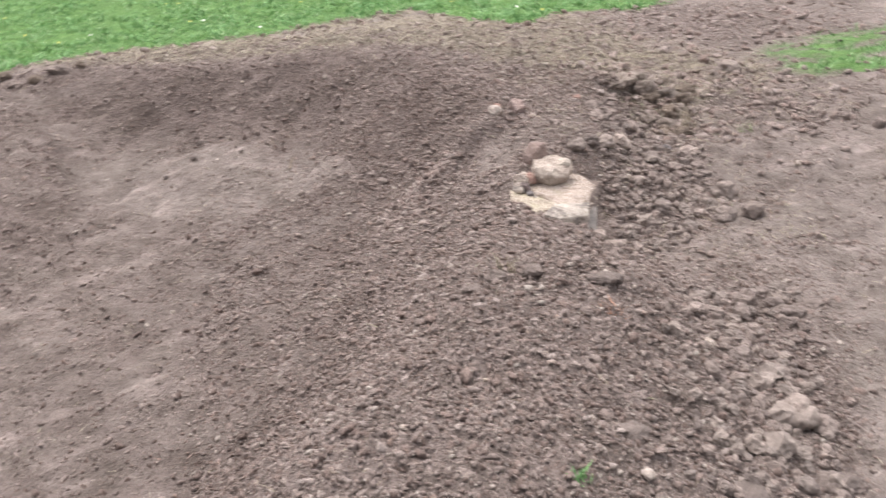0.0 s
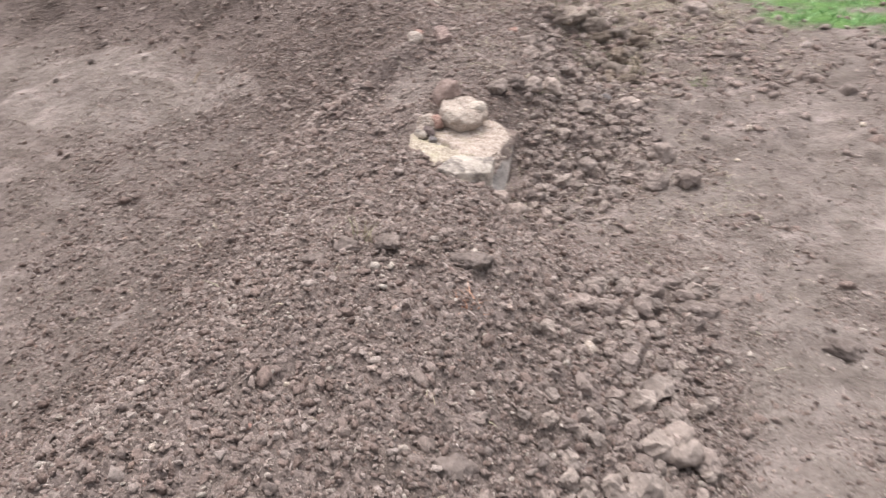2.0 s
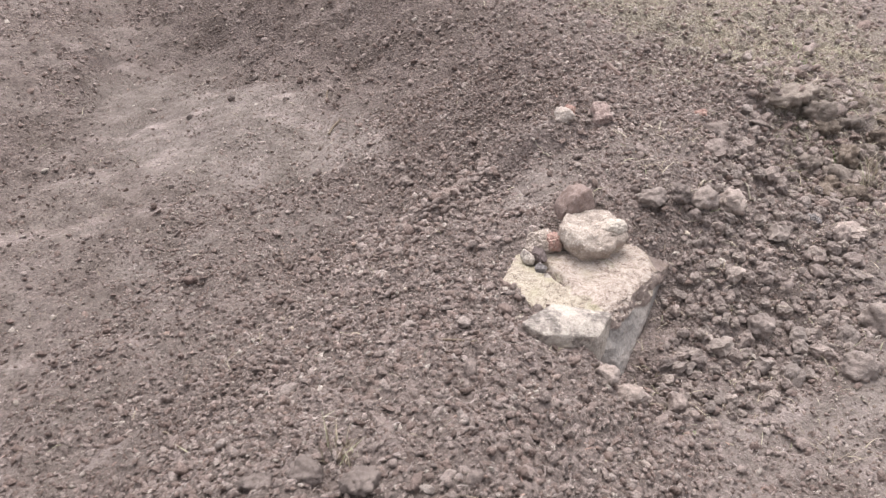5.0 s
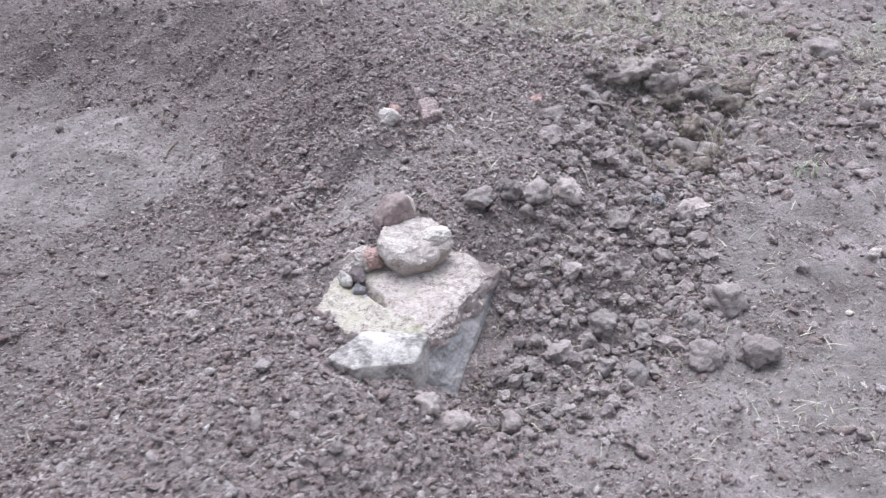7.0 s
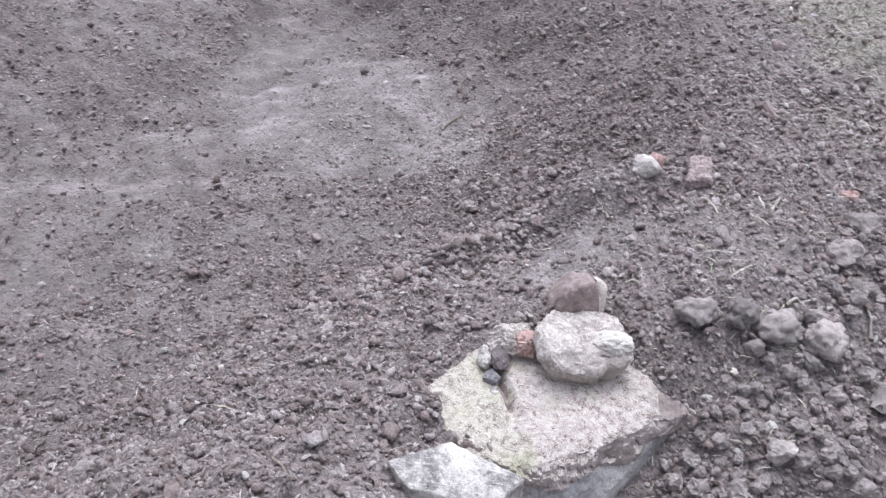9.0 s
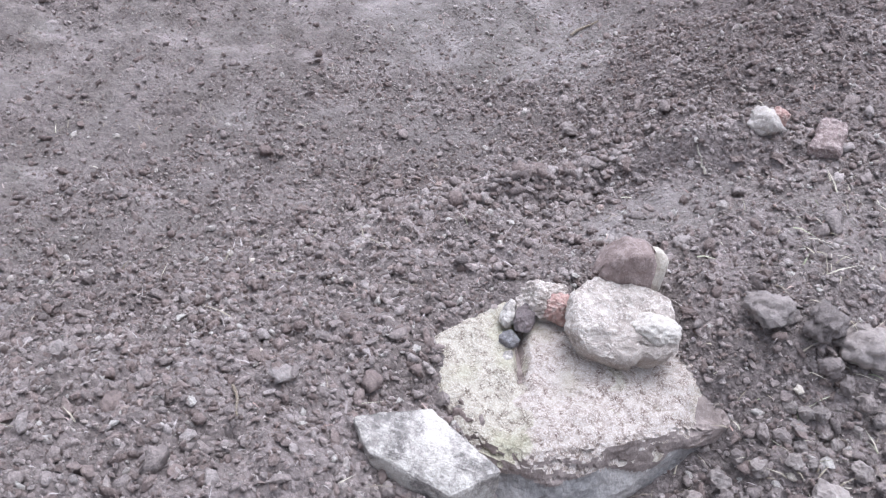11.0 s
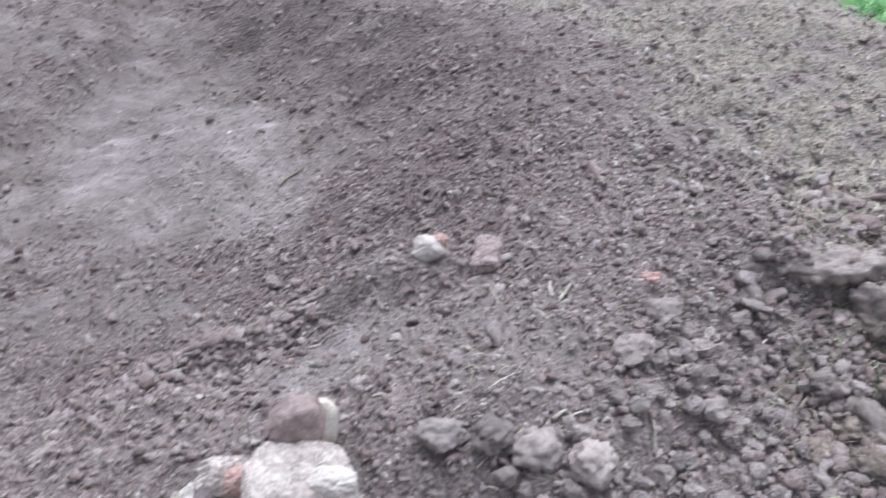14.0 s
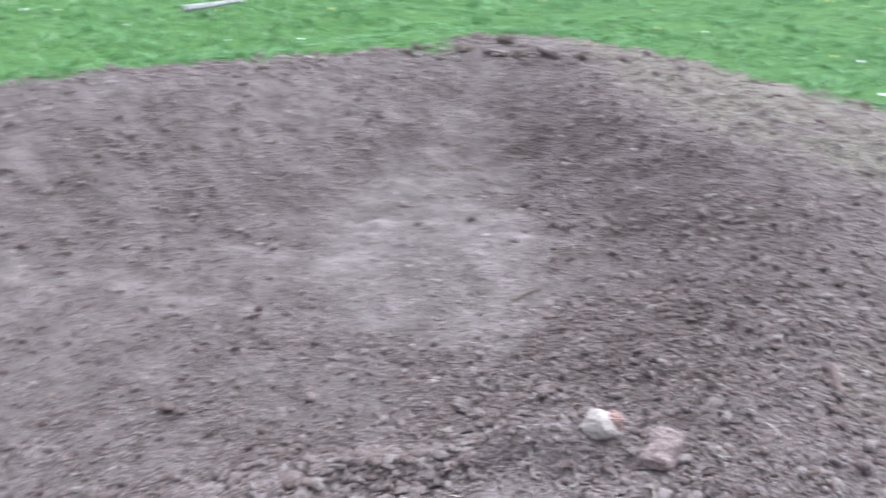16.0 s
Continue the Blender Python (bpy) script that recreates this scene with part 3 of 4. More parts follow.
def build_ground():
    xs, ys = axis_steps(-3.0, 1.8, 0.0145, -600, 600), axis_steps(-2.2, 3.9, 0.0145, -600, 600)
    gx, gy = np.meshgrid(xs, ys)
    x, y = gx.ravel(), gy.ravel()
    near = (np.abs(x) < 12) & (np.abs(y) < 14)
    z, loose, straw, grass = np.full(x.shape, 0.2), np.zeros(x.shape), np.zeros(x.shape), np.ones(x.shape)
    zn, ln, sn, gn = ground_maps(x[near], y[near])
    z[near], loose[near], straw[near], grass[near] = zn + relief(x[near], y[near], ln, sn, gn), ln, sn, gn
    nx, ny = len(xs), len(ys)
    a = (np.arange(ny - 1)[:, None] * nx + np.arange(nx - 1)[None, :]).ravel()
    me = mesh_from("ground", np.stack([x, y, z], 1), np.stack([a, a + 1, a + nx + 1, a + nx], 1), [SOIL], True)
    shaded = np.zeros(x.shape)
    shaded[near] = shade_map(x[near], y[near])
    crust = np.zeros(x.shape)
    crust[near] = crust_map(x[near], y[near], ln)
    for name, values in (("loose", loose), ("straw", straw), ("grass", grass), ("shaded", shaded), ("crust", crust)):
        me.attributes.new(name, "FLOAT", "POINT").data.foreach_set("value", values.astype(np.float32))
    return tagged(new("ground", me), "bare dug soil banked round a shallow pit, edged by lawn", "ground", kind="structure")


ground = build_ground()
rng = np.random.default_rng(7)


def turned(count):
    """Random rotations, as an array of 3 x 3 matrices."""
    q = rng.normal(size=(count, 4))
    q /= np.linalg.norm(q, axis=1, keepdims=True)
    w, x, y, z = q.T
    return np.stack([1 - 2 * (y * y + z * z), 2 * (x * y - z * w), 2 * (x * z + y * w), 2 * (x * y + z * w), 1 - 2 * (x * x + z * z), 2 * (y * z - x * w),
                     2 * (x * z - y * w), 2 * (y * z + x * w), 1 - 2 * (x * x + y * y)], 1).reshape(-1, 3, 3)


def crumb_shape(sub):
    if sub == 0:
        v = np.array([(1, 0, 0), (-1, 0, 0), (0, 1, 0), (0, -1, 0), (0, 0, 1), (0, 0, -1)], float)
        return v, np.array([(0, 2, 4), (2, 1, 4), (1, 3, 4), (3, 0, 4), (2, 0, 5), (1, 2, 5), (3, 1, 5), (0, 3, 5)])
    bm = bmesh.new()
    bmesh.ops.create_icosphere(bm, subdivisions=sub, radius=1)
    bm.verts.ensure_lookup_table()
    v = np.array([p.co for p in bm.verts])
    f = np.array([[p.index for p in q.verts] for q in bm.faces])
    bm.free()
    return v, f


def scatter_crumbs(name, count, box, weight, small, large, power, sub, label, squash=0.82, mat=CRUMBS):
    """Crumbs of soil strewn where weight() allows, all in one mesh."""
    n = count * 4
    x, y = rng.uniform(box[0], box[1], n), rng.uniform(box[2], box[3], n)
    z, loose, straw, grass = ground_maps(x, y)
    keep = np.where(rng.random(n) < weight(x, y, loose, straw, grass))[0][:count]
    x, y = x[keep], y[keep]
    z = z[keep] + relief(x, y, loose[keep], straw[keep], grass[keep])
    k = len(x)
    r = small * (1 - rng.random(k) * (1 - (small / large) ** power)) ** (-1 / power)
    base, faces = crumb_shape(sub)
    shape = base[None] * (1 + rng.uniform(-0.45, 0.35, (k, len(base), 1)))
    shape = shape * (r[:, None] * rng.uniform([0.95, 0.65, 0.5], [1.55, 1.05, 0.85], (k, 3)))[:, None, :]
    shape = np.einsum("kij,kvj->kvi", turned(k), shape)
    shape[:, :, 2] *= squash
    at = np.stack([x, y, z + r * rng.uniform(-0.15, 0.42, k)], 1)
    verts = (shape + at[:, None]).reshape(-1, 3)
    idx = (faces[None] + (np.arange(k) * len(base))[:, None, None]).reshape(-1, 3)
    me = mesh_from(name, verts, idx, [mat], np.repeat(rng.random(k) < 0.5, len(faces)) if sub == 1 else sub > 1)
    # crumbs take the same painted shade as the ground below them
    me.attributes.new("shaded", "FLOAT", "POINT").data.foreach_set("value", np.repeat(shade_map(x, y), len(base)).astype(np.float32))
    return tagged(new(name, me), label, "soil", kind="stuff")


def off_slab(x, y):
    """Nothing lies loose inside the slab, and few small crumbs among the large clods beside it."""
    u, v = (x - 0.235) * 0.857 + (y - 0.14) * 0.515, (y - 0.14) * 0.857 - (x - 0.235) * 0.515
    rubble_zone = dome(x, y, 0.80, 0.32, 0.28, 0.45, -12)
    return np.where((np.abs(u) < 0.16) & (v > -0.235) & (v < 0.185), 0.0, 1 - 0.3 * rubble_zone)


scatter_crumbs("soil_crumbs", 48000, (-1.4, 1.35, -2.3, 1.9), lambda x, y, l, s, g: (0.03 + 0.97 * l) * off_slab(x, y), 0.0044, 0.0150, 2.1, 1,
               "loose brown-grey soil crumbs covering the bank")
scatter_crumbs("soil_grit", 42000, (-1.4, 1.35, -2.3, 1.9), lambda x, y, l, s, g: (0.04 + 0.96 * l) * off_slab(x, y), 0.0030, 0.0075, 2.2, 0,
               "fine brown-grey soil grit between the crumbs")
scatter_crumbs("far_soil_crumbs", 20000, (-3.3, 4.2, -1.6, 5.2), lambda x, y, l, s, g: (0.03 + 0.9 * l) * (1 - 0.5 * s) * (1 - g) * ((x < -1.2) | (x > 1.3) | (y > 1.7)), 0.006, 0.020, 2.3, 1,
               "loose dark soil crumbs strewn over the far bank")
scatter_crumbs("fine_crumbs", 38000, (-2.4, 2.2, -2.2, 2.6), lambda x, y, l, s, g: (1.0 - 0.7 * l) * off_slab(x, y) * (0.2 + 0.8 * smooth(-0.4, 0.6, fbm(x, y, 0.3, 91))), 0.0026, 0.011, 2.2, 0,
               "fine grit and crumbs on the trodden soil", mat=PALE_CRUMBS)
scatter_crumbs("small_clods", 1300, (-1.3, 1.4, -2.3, 2.6), lambda x, y, l, s, g: (0.03 + 0.75 * l) * off_slab(x, y), 0.010, 0.021, 3.0, 2,
               "small hardened soil clods lying among the crumbs", mat=BIG_CRUMBS)
scatter_crumbs("heap_clods", 620, (-0.62, 0.12, 0.30, 1.20), lambda x, y, l, s, g: smooth(0.25, 0.6, dome(x, y, -0.26, 0.72, 0.16, 0.36, -28)), 0.008, 0.022, 2.2, 2,
               "hardened soil clods heaped behind the terrace", mat=BIG_CRUMBS)
scatter_crumbs("sod_crumbs", 5200, (-3.6, 2.8, 0.5, 5.6), lambda x, y, l, s, g: np.where(from_loop(x, y, EDGE)[0] < 0.11, 0.9, 0.45 * s * (fbm(x, y, 0.3, 66) > -0.3)), 0.007, 0.035, 2.2, 1,
               "ragged sods along the cut edge of the lawn", mat=BIG_CRUMBS)
scatter_crumbs("far_clods", 1000, (1.2, 4.0, -1.8, 4.0), lambda x, y, l, s, g: (0.02 + 0.9 * l) * (1 - 0.7 * g), 0.012, 0.045, 2.2, 2,
               "rough soil clods on the trampled ground", mat=BIG_CRUMBS)

scatter_crumbs("torn_sod_crumbs", 1100, (0.85, 2.0, 0.7, 1.9), lambda x, y, l, s, g: 0.12 + 0.8 * np.maximum(dome(x, y, 1.15, 1.1, 0.25, 0.3), 0.6 * s), 0.010, 0.032, 2.0, 2,
               "torn sods and clods behind the rubble", mat=BIG_CRUMBS)


# ---------------------------------------------------------------- blades of grass and straw
def blade_mesh(name, x, y, z, height, width, lean, mat):
    """One bent blade per root; lean is the horizontal reach of the tip as a share of the height."""
    k = len(x)
    a = rng.uniform(0, 2 * np.pi, k)
    side = np.stack([np.cos(a), np.sin(a), np.zeros(k)], 1) * (width / 2)[:, None]
    b = rng.uniform(0, 2 * np.pi, k)
    to = np.stack([np.cos(b), np.sin(b), np.zeros(k)], 1) * (height * lean)[:, None]
    up = np.stack([np.zeros(k), np.zeros(k), height], 1)
    root = np.stack([x, y, z - 0.004], 1)
    mid = root + 0.55 * up + 0.3 * to
    verts = np.stack([root - side, root + side, mid - 0.8 * side, mid + 0.8 * side, root + up + to], 1).reshape(-1, 3)
    f = np.array([[0, 1, 3], [0, 3, 2], [2, 3, 4]])
    return mesh_from(name, verts, (f[None] + (np.arange(k) * 5)[:, None, None]).reshape(-1, 3), [mat])


def lawn():
    n = 420000
    x, y = rng.uniform(-9.5, 5.5, n), rng.uniform(0.0, 10.5, n)
    sel = x > -8.5
    x, y = x[sel], y[sel]
    z, loose, straw, grass = ground_maps(x, y)
    near = np.exp(-np.maximum(np.hypot(x + 0.6, y - 3.2) - 2.5, 0) / 3.2)
    keep = np.where(rng.random(len(x)) < grass * (grass > 0.35) * (0.25 + 0.75 * near))[0][:90000]
    x, y, z = x[keep], y[keep], z[keep]
    k = len(x)
    clump = 0.45 + 0.75 * smooth(-0.4, 0.8, fbm(x, y, 0.35, 71))
    h = rng.uniform(0.02, 0.06, k) * clump
    far = 1 + 0.25 * np.clip(np.hypot(x, y) - 3, 0, 8) / 4
    h = h * (1 + 0.9 * np.exp(-from_loop(x, y, EDGE)[0] / 0.15))
    return tagged(new("lawn_grass", blade_mesh("lawn_grass", x, y, z, h, rng.uniform(0.005, 0.010, k) * far, rng.uniform(0.5, 2.0, k), LAWN)),
                  "bright green short lawn grass round the soil", "grass", kind="stuff")


def straw_litter(name, n, box, base, label, mat=None):
    x, y = rng.uniform(box[0], box[1], n), rng.uniform(box[2], box[3], n)
    z, loose, straw, grass = ground_maps(x, y)
    keep = np.where(rng.random(n) < straw * 0.9 + base)[0][:60000]
    x, y = x[keep], y[keep]
    z = z[keep] + relief(x, y, loose[keep], straw[keep], grass[keep])
    k = len(x)
    h = rng.uniform(0.004, 0.009 if mat else 0.022, k)
    return tagged(new(name, blade_mesh(name, x, y, z + 0.004, h, rng.uniform(0.0016, 0.0045, k), rng.uniform(1.2, 4.0, k), mat or DRY)),
                  label, "straw", kind="stuff")


def tuft(x, y, count, radius, height, mat, label, width=0.003, lean=1.0):
    r, a = radius * np.sqrt(rng.random(count)), rng.uniform(0, 2 * np.pi, count)
    lx, ly = r * np.cos(a), r * np.sin(a)
    lz = ground_z(x + lx, y + ly) - ground_z(x, y)
    me = blade_mesh("grass_tuft", lx, ly, lz, rng.uniform(0.4, 1.0, count) * height, np.full(count, width), rng.uniform(0.2, lean, count), mat)
    return tagged(lay(new("grass_tuft", me), x, y), label, "grass tuft", "tufts on the bare soil")


lawn()
straw_litter("straw_litter", 180000, (-3.3, 2.6, -1.9, 5.3), 0.012, "dead roots and straw bits littering the turned soil")
straw_litter("rootlets", 60000, (-1.6, 1.5, -2.3, 2.3), 0.26, "short pale rootlets mixed into the loose soil", ROOTLET)
straw_litter("root_litter", 26000, (0.9, 2.3, 0.75, 2.5), 0.10, "matted dead roots on the torn ground behind the rubble")
straw_litter("clod_roots", 9000, (0.35, 1.3, -0.4, 1.0), 0.13, "bleached root bits among the clods")

# ---------------------------------------------------------------- the stone slab and the stones on it
def slab_thing():
    top = [(-0.012, 0.012, 0.238), (0.06, -0.060, 0.230), (0.15, -0.095, 0.216), (0.26, -0.058, 0.206), (0.338, 0.040, 0.210), (0.468, 0.25, 0.214), (0.40, 0.42, 0.245), (0.18, 0.42, 0.25), (0.035, 0.19, 0.243)]
    low = [(0.0, 0.02, 0.06), (0.14, -0.10, 0.03), (0.318, -0.115, 0.02), (0.458, 0.25, 0.0), (0.40, 0.42, 0.0), (0.04, 0.18, 0.03)]
    bm = hewn(top + low, 7, 0.006, 0.0035, 0.045, 3)
    bm.normal_update()
    # a split runs across the top beside the pebbles, and the lobe beyond it lies lower
    for v in bm.verts:
        along = (v.co.x - 0.08) * 0.62 + (v.co.y - 0.15) * -0.78
        off = (v.co.x - 0.08) * 0.78 + (v.co.y - 0.15) * 0.62
        if v.co.z > 0.185:
            if -0.1 < along < 0.17:
                v.co.z -= 0.026 * math.exp(-(off / 0.010) ** 2) * max(0.0, min(1.0, (0.165 - along) / 0.06))
            v.co.z -= 0.008 / (1 + math.exp(max(-30.0, min(30.0, off / 0.012)))) - 0.009 * noise.noise(v.co * 15) - 0.004 * noise.noise(v.co * 50)
        # the worn corner dips, and the crust stands proud of the split face below it
        v.co.z -= 0.020 * max(0.0, min(1.0, (v.co.x + 0.3 * v.co.y - 0.455) / 0.05)) * (v.co.z > 0.17)
        if v.normal.z < 0.45:
            crust = (v.co.z - 0.150 - 0.022 * noise.noise(v.co * 14)) / 0.016
            v.co += Vector((v.normal.x, v.normal.y, 0)) * 0.006 * max(0.0, min(1.0, crust))
    bm.normal_update()
    for f in bm.faces:
        c = f.calc_center_median()
        off = (c.x - 0.08) * 0.78 + (c.y - 0.15) * 0.62
        f.material_index = 0 if c.z > 0.16 and (f.normal.z > 0.5 or abs(off) < 0.03 and c.y > -0.03) else 1
        lobe = off + 0.03 * noise.noise(c * 25)
        along = (c.x - 0.08) * 0.62 - (c.y - 0.15) * 0.78
        if f.material_index == 0 and (lobe < 0 or 0.16 < lobe < 0.19 and noise.noise(c * 20) > 0):
            f.material_index = 3
        if f.material_index == 1 and c.z > 0.156 + 0.022 * noise.noise(c * 14):
            f.material_index = 2
        # the groove's shade is put into its colour with the darker rind material
        if c.z > 0.16 and abs(off) < 0.006 and along < 0.13:
            f.material_index = 2
        if f.material_index == 0 and c.x + 0.3 * c.y > 0.475 + 0.04 * noise.noise(c * 12):
            f.material_index = 2
    ob = part("stone_slab", bm, (SLAB, SLAB_SIDE, RIND, SLAB_MOSS))
    return tagged(ob, "thick pinkish-white stone slab with lichen, half buried in soil", "stone slab")


slab_thing()
block = part("stone_block", hewn([(0.040, -0.250, 0.283), (0.120, -0.152, 0.281), (0.276, -0.163, 0.268), (0.232, -0.238, 0.240), (0.10, -0.275, 0.262),
                                  (0.055, -0.245, 0.15), (0.12, -0.16, 0.13), (0.262, -0.165, 0.14), (0.235, -0.225, 0.13), (0.11, -0.262, 0.14)], 5, 0.006, 0.004, 0.05, 8), BLOCK)
tagged(block, "mottled grey and white stone block leaning on the slab", "stone")



def granite_lump():
    """A flat-topped broken boulder, undercut below, with a shoulder at the back."""
    rings = ((0.046, 1, ((-0.085, -0.046), (-0.090, 0.040), (0.030, 0.078), (0.085, 0.044), (0.092, -0.030), (0.020, -0.058))),
             (0.006, 0, ((-0.104, -0.030), (-0.092, 0.060), (0.058, 0.092), (0.108, 0.030), (0.100, -0.062), (0.030, -0.098), (-0.060, -0.086))),
             (-0.042, 0, ((-0.064, -0.052), (-0.062, 0.050), (0.040, 0.070), (0.078, 0.0), (0.060, -0.060), (-0.010, -0.070))))
    corners = [(u, 0.86 * v, z + tilt * 0.14 * v) for z, tilt, ring in rings for u, v in ring] + [(-0.055, 0.066, 0.066), (-0.078, 0.044, 0.062)]
    bm = hewn(corners, 6, 0.007, 0.006, 0.05, 15)
    for v in bm.verts:
        ang = math.atan2(v.co.y, v.co.x)
        notch = 0.13 * math.exp(-((ang + 1.10) / 0.14) ** 2) * (v.co.z < 0.03)
        v.co.x, v.co.y = v.co.x * (1 - notch), v.co.y * (1 - notch)
        v.co.z -= 0.007 * (v.co.z > 0.025) * (0.5 + noise.noise(v.co * 28)) + 0.004 * noise.noise(v.co * 70)
    return bm


granite = part("granite_stone", granite_lump(), GRANITE)
granite.matrix_basis = pose(0.238, 0.224, 0.276, 3, 0, 37.7)
tagged(granite, "flat-topped pale granite stone lying on the slab", "stone")
knob = part("pale_knob", boulder(0.046, 0.036, 0.030, 14, 5, 0.14, 0, 0.4, 0.5), QUARTZ, granite, "cream quartz patch", True)
knob.matrix_basis = pose(0.058, -0.022, 0.028, -20, 10, 10)
cobble = part("brown_cobble", hewn([(-0.060, -0.036, -0.050), (0.052, -0.046, -0.050), (0.060, 0.034, -0.046), (-0.044, 0.046, -0.050), (-0.066, -0.018, -0.008), (0.056, -0.046, 0.006),
                                    (0.060, 0.030, 0.020), (-0.046, 0.046, 0.010), (-0.024, -0.034, 0.050), (0.034, -0.030, 0.064), (0.036, 0.024, 0.056), (-0.016, 0.030, 0.054)], 5, 0.014, 0.005, 0.05, 21), BROWN, smooth_faces=True)
cobble.matrix_basis = pose(0.188, 0.304, 0.346, 4, 8, 36) @ Matrix.Scale(0.92, 4)
tagged(cobble, "brown-grey angular cobble leaning on the pale granite", "stone")
cream = part("cream_stone", boulder(0.040, 0.032, 0.062, 23, 4, 0.10, 0.9, 0.5, 0.2), PALE, smooth_faces=True)
cream.matrix_basis = pose(0.214, 0.346, 0.314, 0, 8, 40)
tagged(cream, "cream-coloured stone propped behind the brown cobble", "stone")
red_stone = part("red_stone", boulder(0.050, 0.040, 0.040, 29, 5, 0.22, 0.7, 1.0, 0.6), GRANITE)
red_stone.matrix_basis = pose(0.097, 0.197, 0.264, 0, 0, 40)
tagged(red_stone, "small grey stone with an orange-red broken face", "stone")
chip = part("red_face", boulder(0.030, 0.026, 0.031, 31, 4, 0.22, 0, 0.9, 0.6), RED, red_stone, "orange-red broken face")
chip.matrix_basis = pose(0.026, -0.020, 0.008)
for x, y, z, sx, sy, sz, rz, mat, label in (
        (0.088, 0.150, 0.252, 0.020, 0.034, 0.024, 30, DARK_FLINT, "purplish brown flint pebble lying in the slab's split"),
        (0.056, 0.148, 0.247, 0.018, 0.034, 0.020, 24, BLOCK, "white-flecked grey pebble on the slab"),
        (0.094, 0.100, 0.237, 0.017, 0.021, 0.017, -30, SLATE, "small grey pebble lying in the slab's split"),
        (0.112, 0.072, 0.228, 0.009, 0.013, 0.009, 20, BLOCK, "tiny pale chip lying in the slab's split")):
    p = part("pebble", boulder(sx, sy, sz, int(1000 * x), 4, 0.16, 0.8, 0.9, 0.6), mat)
    p.matrix_basis = pose(x, y, z, 0, 0, rz)
    tagged(p, label, "pebble", "pebbles on the slab")


# ---------------------------------------------------------------- single stones, bricks and clods
def stone(name, x, y, sx, sy, sz, mat, label, category, turn=(0, 0, 0), sink=0.3, angular=0.7, amount=0.30, seed=None, sub=4, group=""):
    seed = seed if seed is not None else int(abs(x * 977 + y * 331)) % 997
    bm = boulder(sx, sy, sz, seed, sub, amount, 0.0, angular, 0.65)
    if category == "turf":
        roughen(bm, 0.14 * sx, 0.5 * sx, seed, 0.06 * sx, 0.16 * sx)
    elif category in ("clod", "mud") and sz > 0.6 * sx:
        crusted(bm, sx, sy, sz, seed)
    ob = part(name, bm, mat, smooth_faces=angular < 0.8)
    lay(ob, x, y, -sz * (1 - 2 * sink), turn)
    return tagged(ob, label, category, group)


mortar = stone("brick_rubble", 0.175, 0.915, 0.042, 0.034, 0.030, MORTAR, "pale mortar lump with an orange brick corner on the bank", "rubble", (0, 10, 30), 0.25, 0.7, 0.2)
corner = part("brick_corner", boulder(0.028, 0.024, 0.020, 77, 4, 0.2, 0, 1.0, 0.6), RED, mortar, "orange-red brick corner")
corner.matrix_basis = pose(0.026, 0.016, 0.014)


def brick_bat():
    bm = hewn([(-0.034, -0.048, -0.02), (0.034, -0.044, -0.02), (0.036, 0.046, -0.02), (-0.026, 0.050, -0.02), (-0.033, -0.046, 0.022), (0.033, -0.042, 0.022), (0.030, 0.042, 0.022), (-0.018, 0.046, 0.02)],
              5, 0.009, 0.006, 0.03, 5)
    ob = part("brick_fragment", bm, BRICK)
    lay(ob, 0.301, 0.958, -0.018, (26, -8, 14))
    return tagged(ob, "worn reddish brick fragment lying on the bank", "brick")


brick_bat()
stone("brick_chip", 0.67, 1.066, 0.030, 0.020, 0.016, RED, "pinkish brick chip beside a dark clod", "brick", (0, 0, 20), 0.3, 0.9)
stone("mortar_lump", 0.664, 1.661, 0.024, 0.022, 0.026, GRANITE, "pale squarish mortar lump on the soil", "rubble", (0, 0, 10), 0.25, 1.0)
stone("dark_clod", 0.715, 0.985, 0.050, 0.044, 0.038, CLOD, "damp dark soil clod on the bank", "clod", (0, 0, 15), 0.4)
stone("flat_stone", 1.105, 0.609, 0.058, 0.048, 0.024, CLOD_PALE, "flat pale grey stone at the foot of the bank", "stone", (8, 6, 20), 0.4, 0.9)
stone("dark_stone", 0.992, 0.637, 0.022, 0.034, 0.022, SLATE, "blue-grey stone at the foot of the bank", "stone", (0, 0, 10), 0.35, 0.9)
stone("pale_clod", 0.965, -0.045, 0.052, 0.042, 0.042, CLOD_PALE, "dry pale soil clod on trodden ground", "clod", (0, 0, -15), 0.28)
stone("soil_lump", 1.095, -0.035, 0.058, 0.044, 0.044, CLOD, "brown soil lump on trodden ground", "clod", (0, 0, -5), 0.28)
stone("soil_lump", 1.085, 0.185, 0.062, 0.050, 0.052, CLOD_PALE, "dry grey soil lump at the edge of the rubble", "clod", (0, 0, 30), 0.28)
stone("soil_lump", 0.725, 0.105, 0.036, 0.040, 0.038, CLOD_PALE, "dry grey soil lump among the rubble", "clod", (0, 0, 0), 0.3)
stone("white_stone", 1.552, 0.330, 0.025, 0.017, 0.015, GRANITE, "small whitish stone on trodden ground", "stone", (0, 0, 30), 0.4, 0.5)
stone("grey_boulder", 1.981, 1.843, 0.085, 0.065, 0.062, CLOD_PALE, "rounded grey boulder beside sparse grass", "stone", (0, 0, 20), 0.35, 0.3)
stone("soil_lump", 0.315, -0.315, 0.046, 0.038, 0.034, CLOD_PALE, "crumbly pale soil lump before the slab's corner", "clod", (0, 0, 25), 0.35)
stone("soil_lump", 0.255, -0.305, 0.034, 0.030, 0.026, CLOD_PALE, "crumbly pale soil lump before the slab's corner", "clod", (0, 0, 65), 0.35)
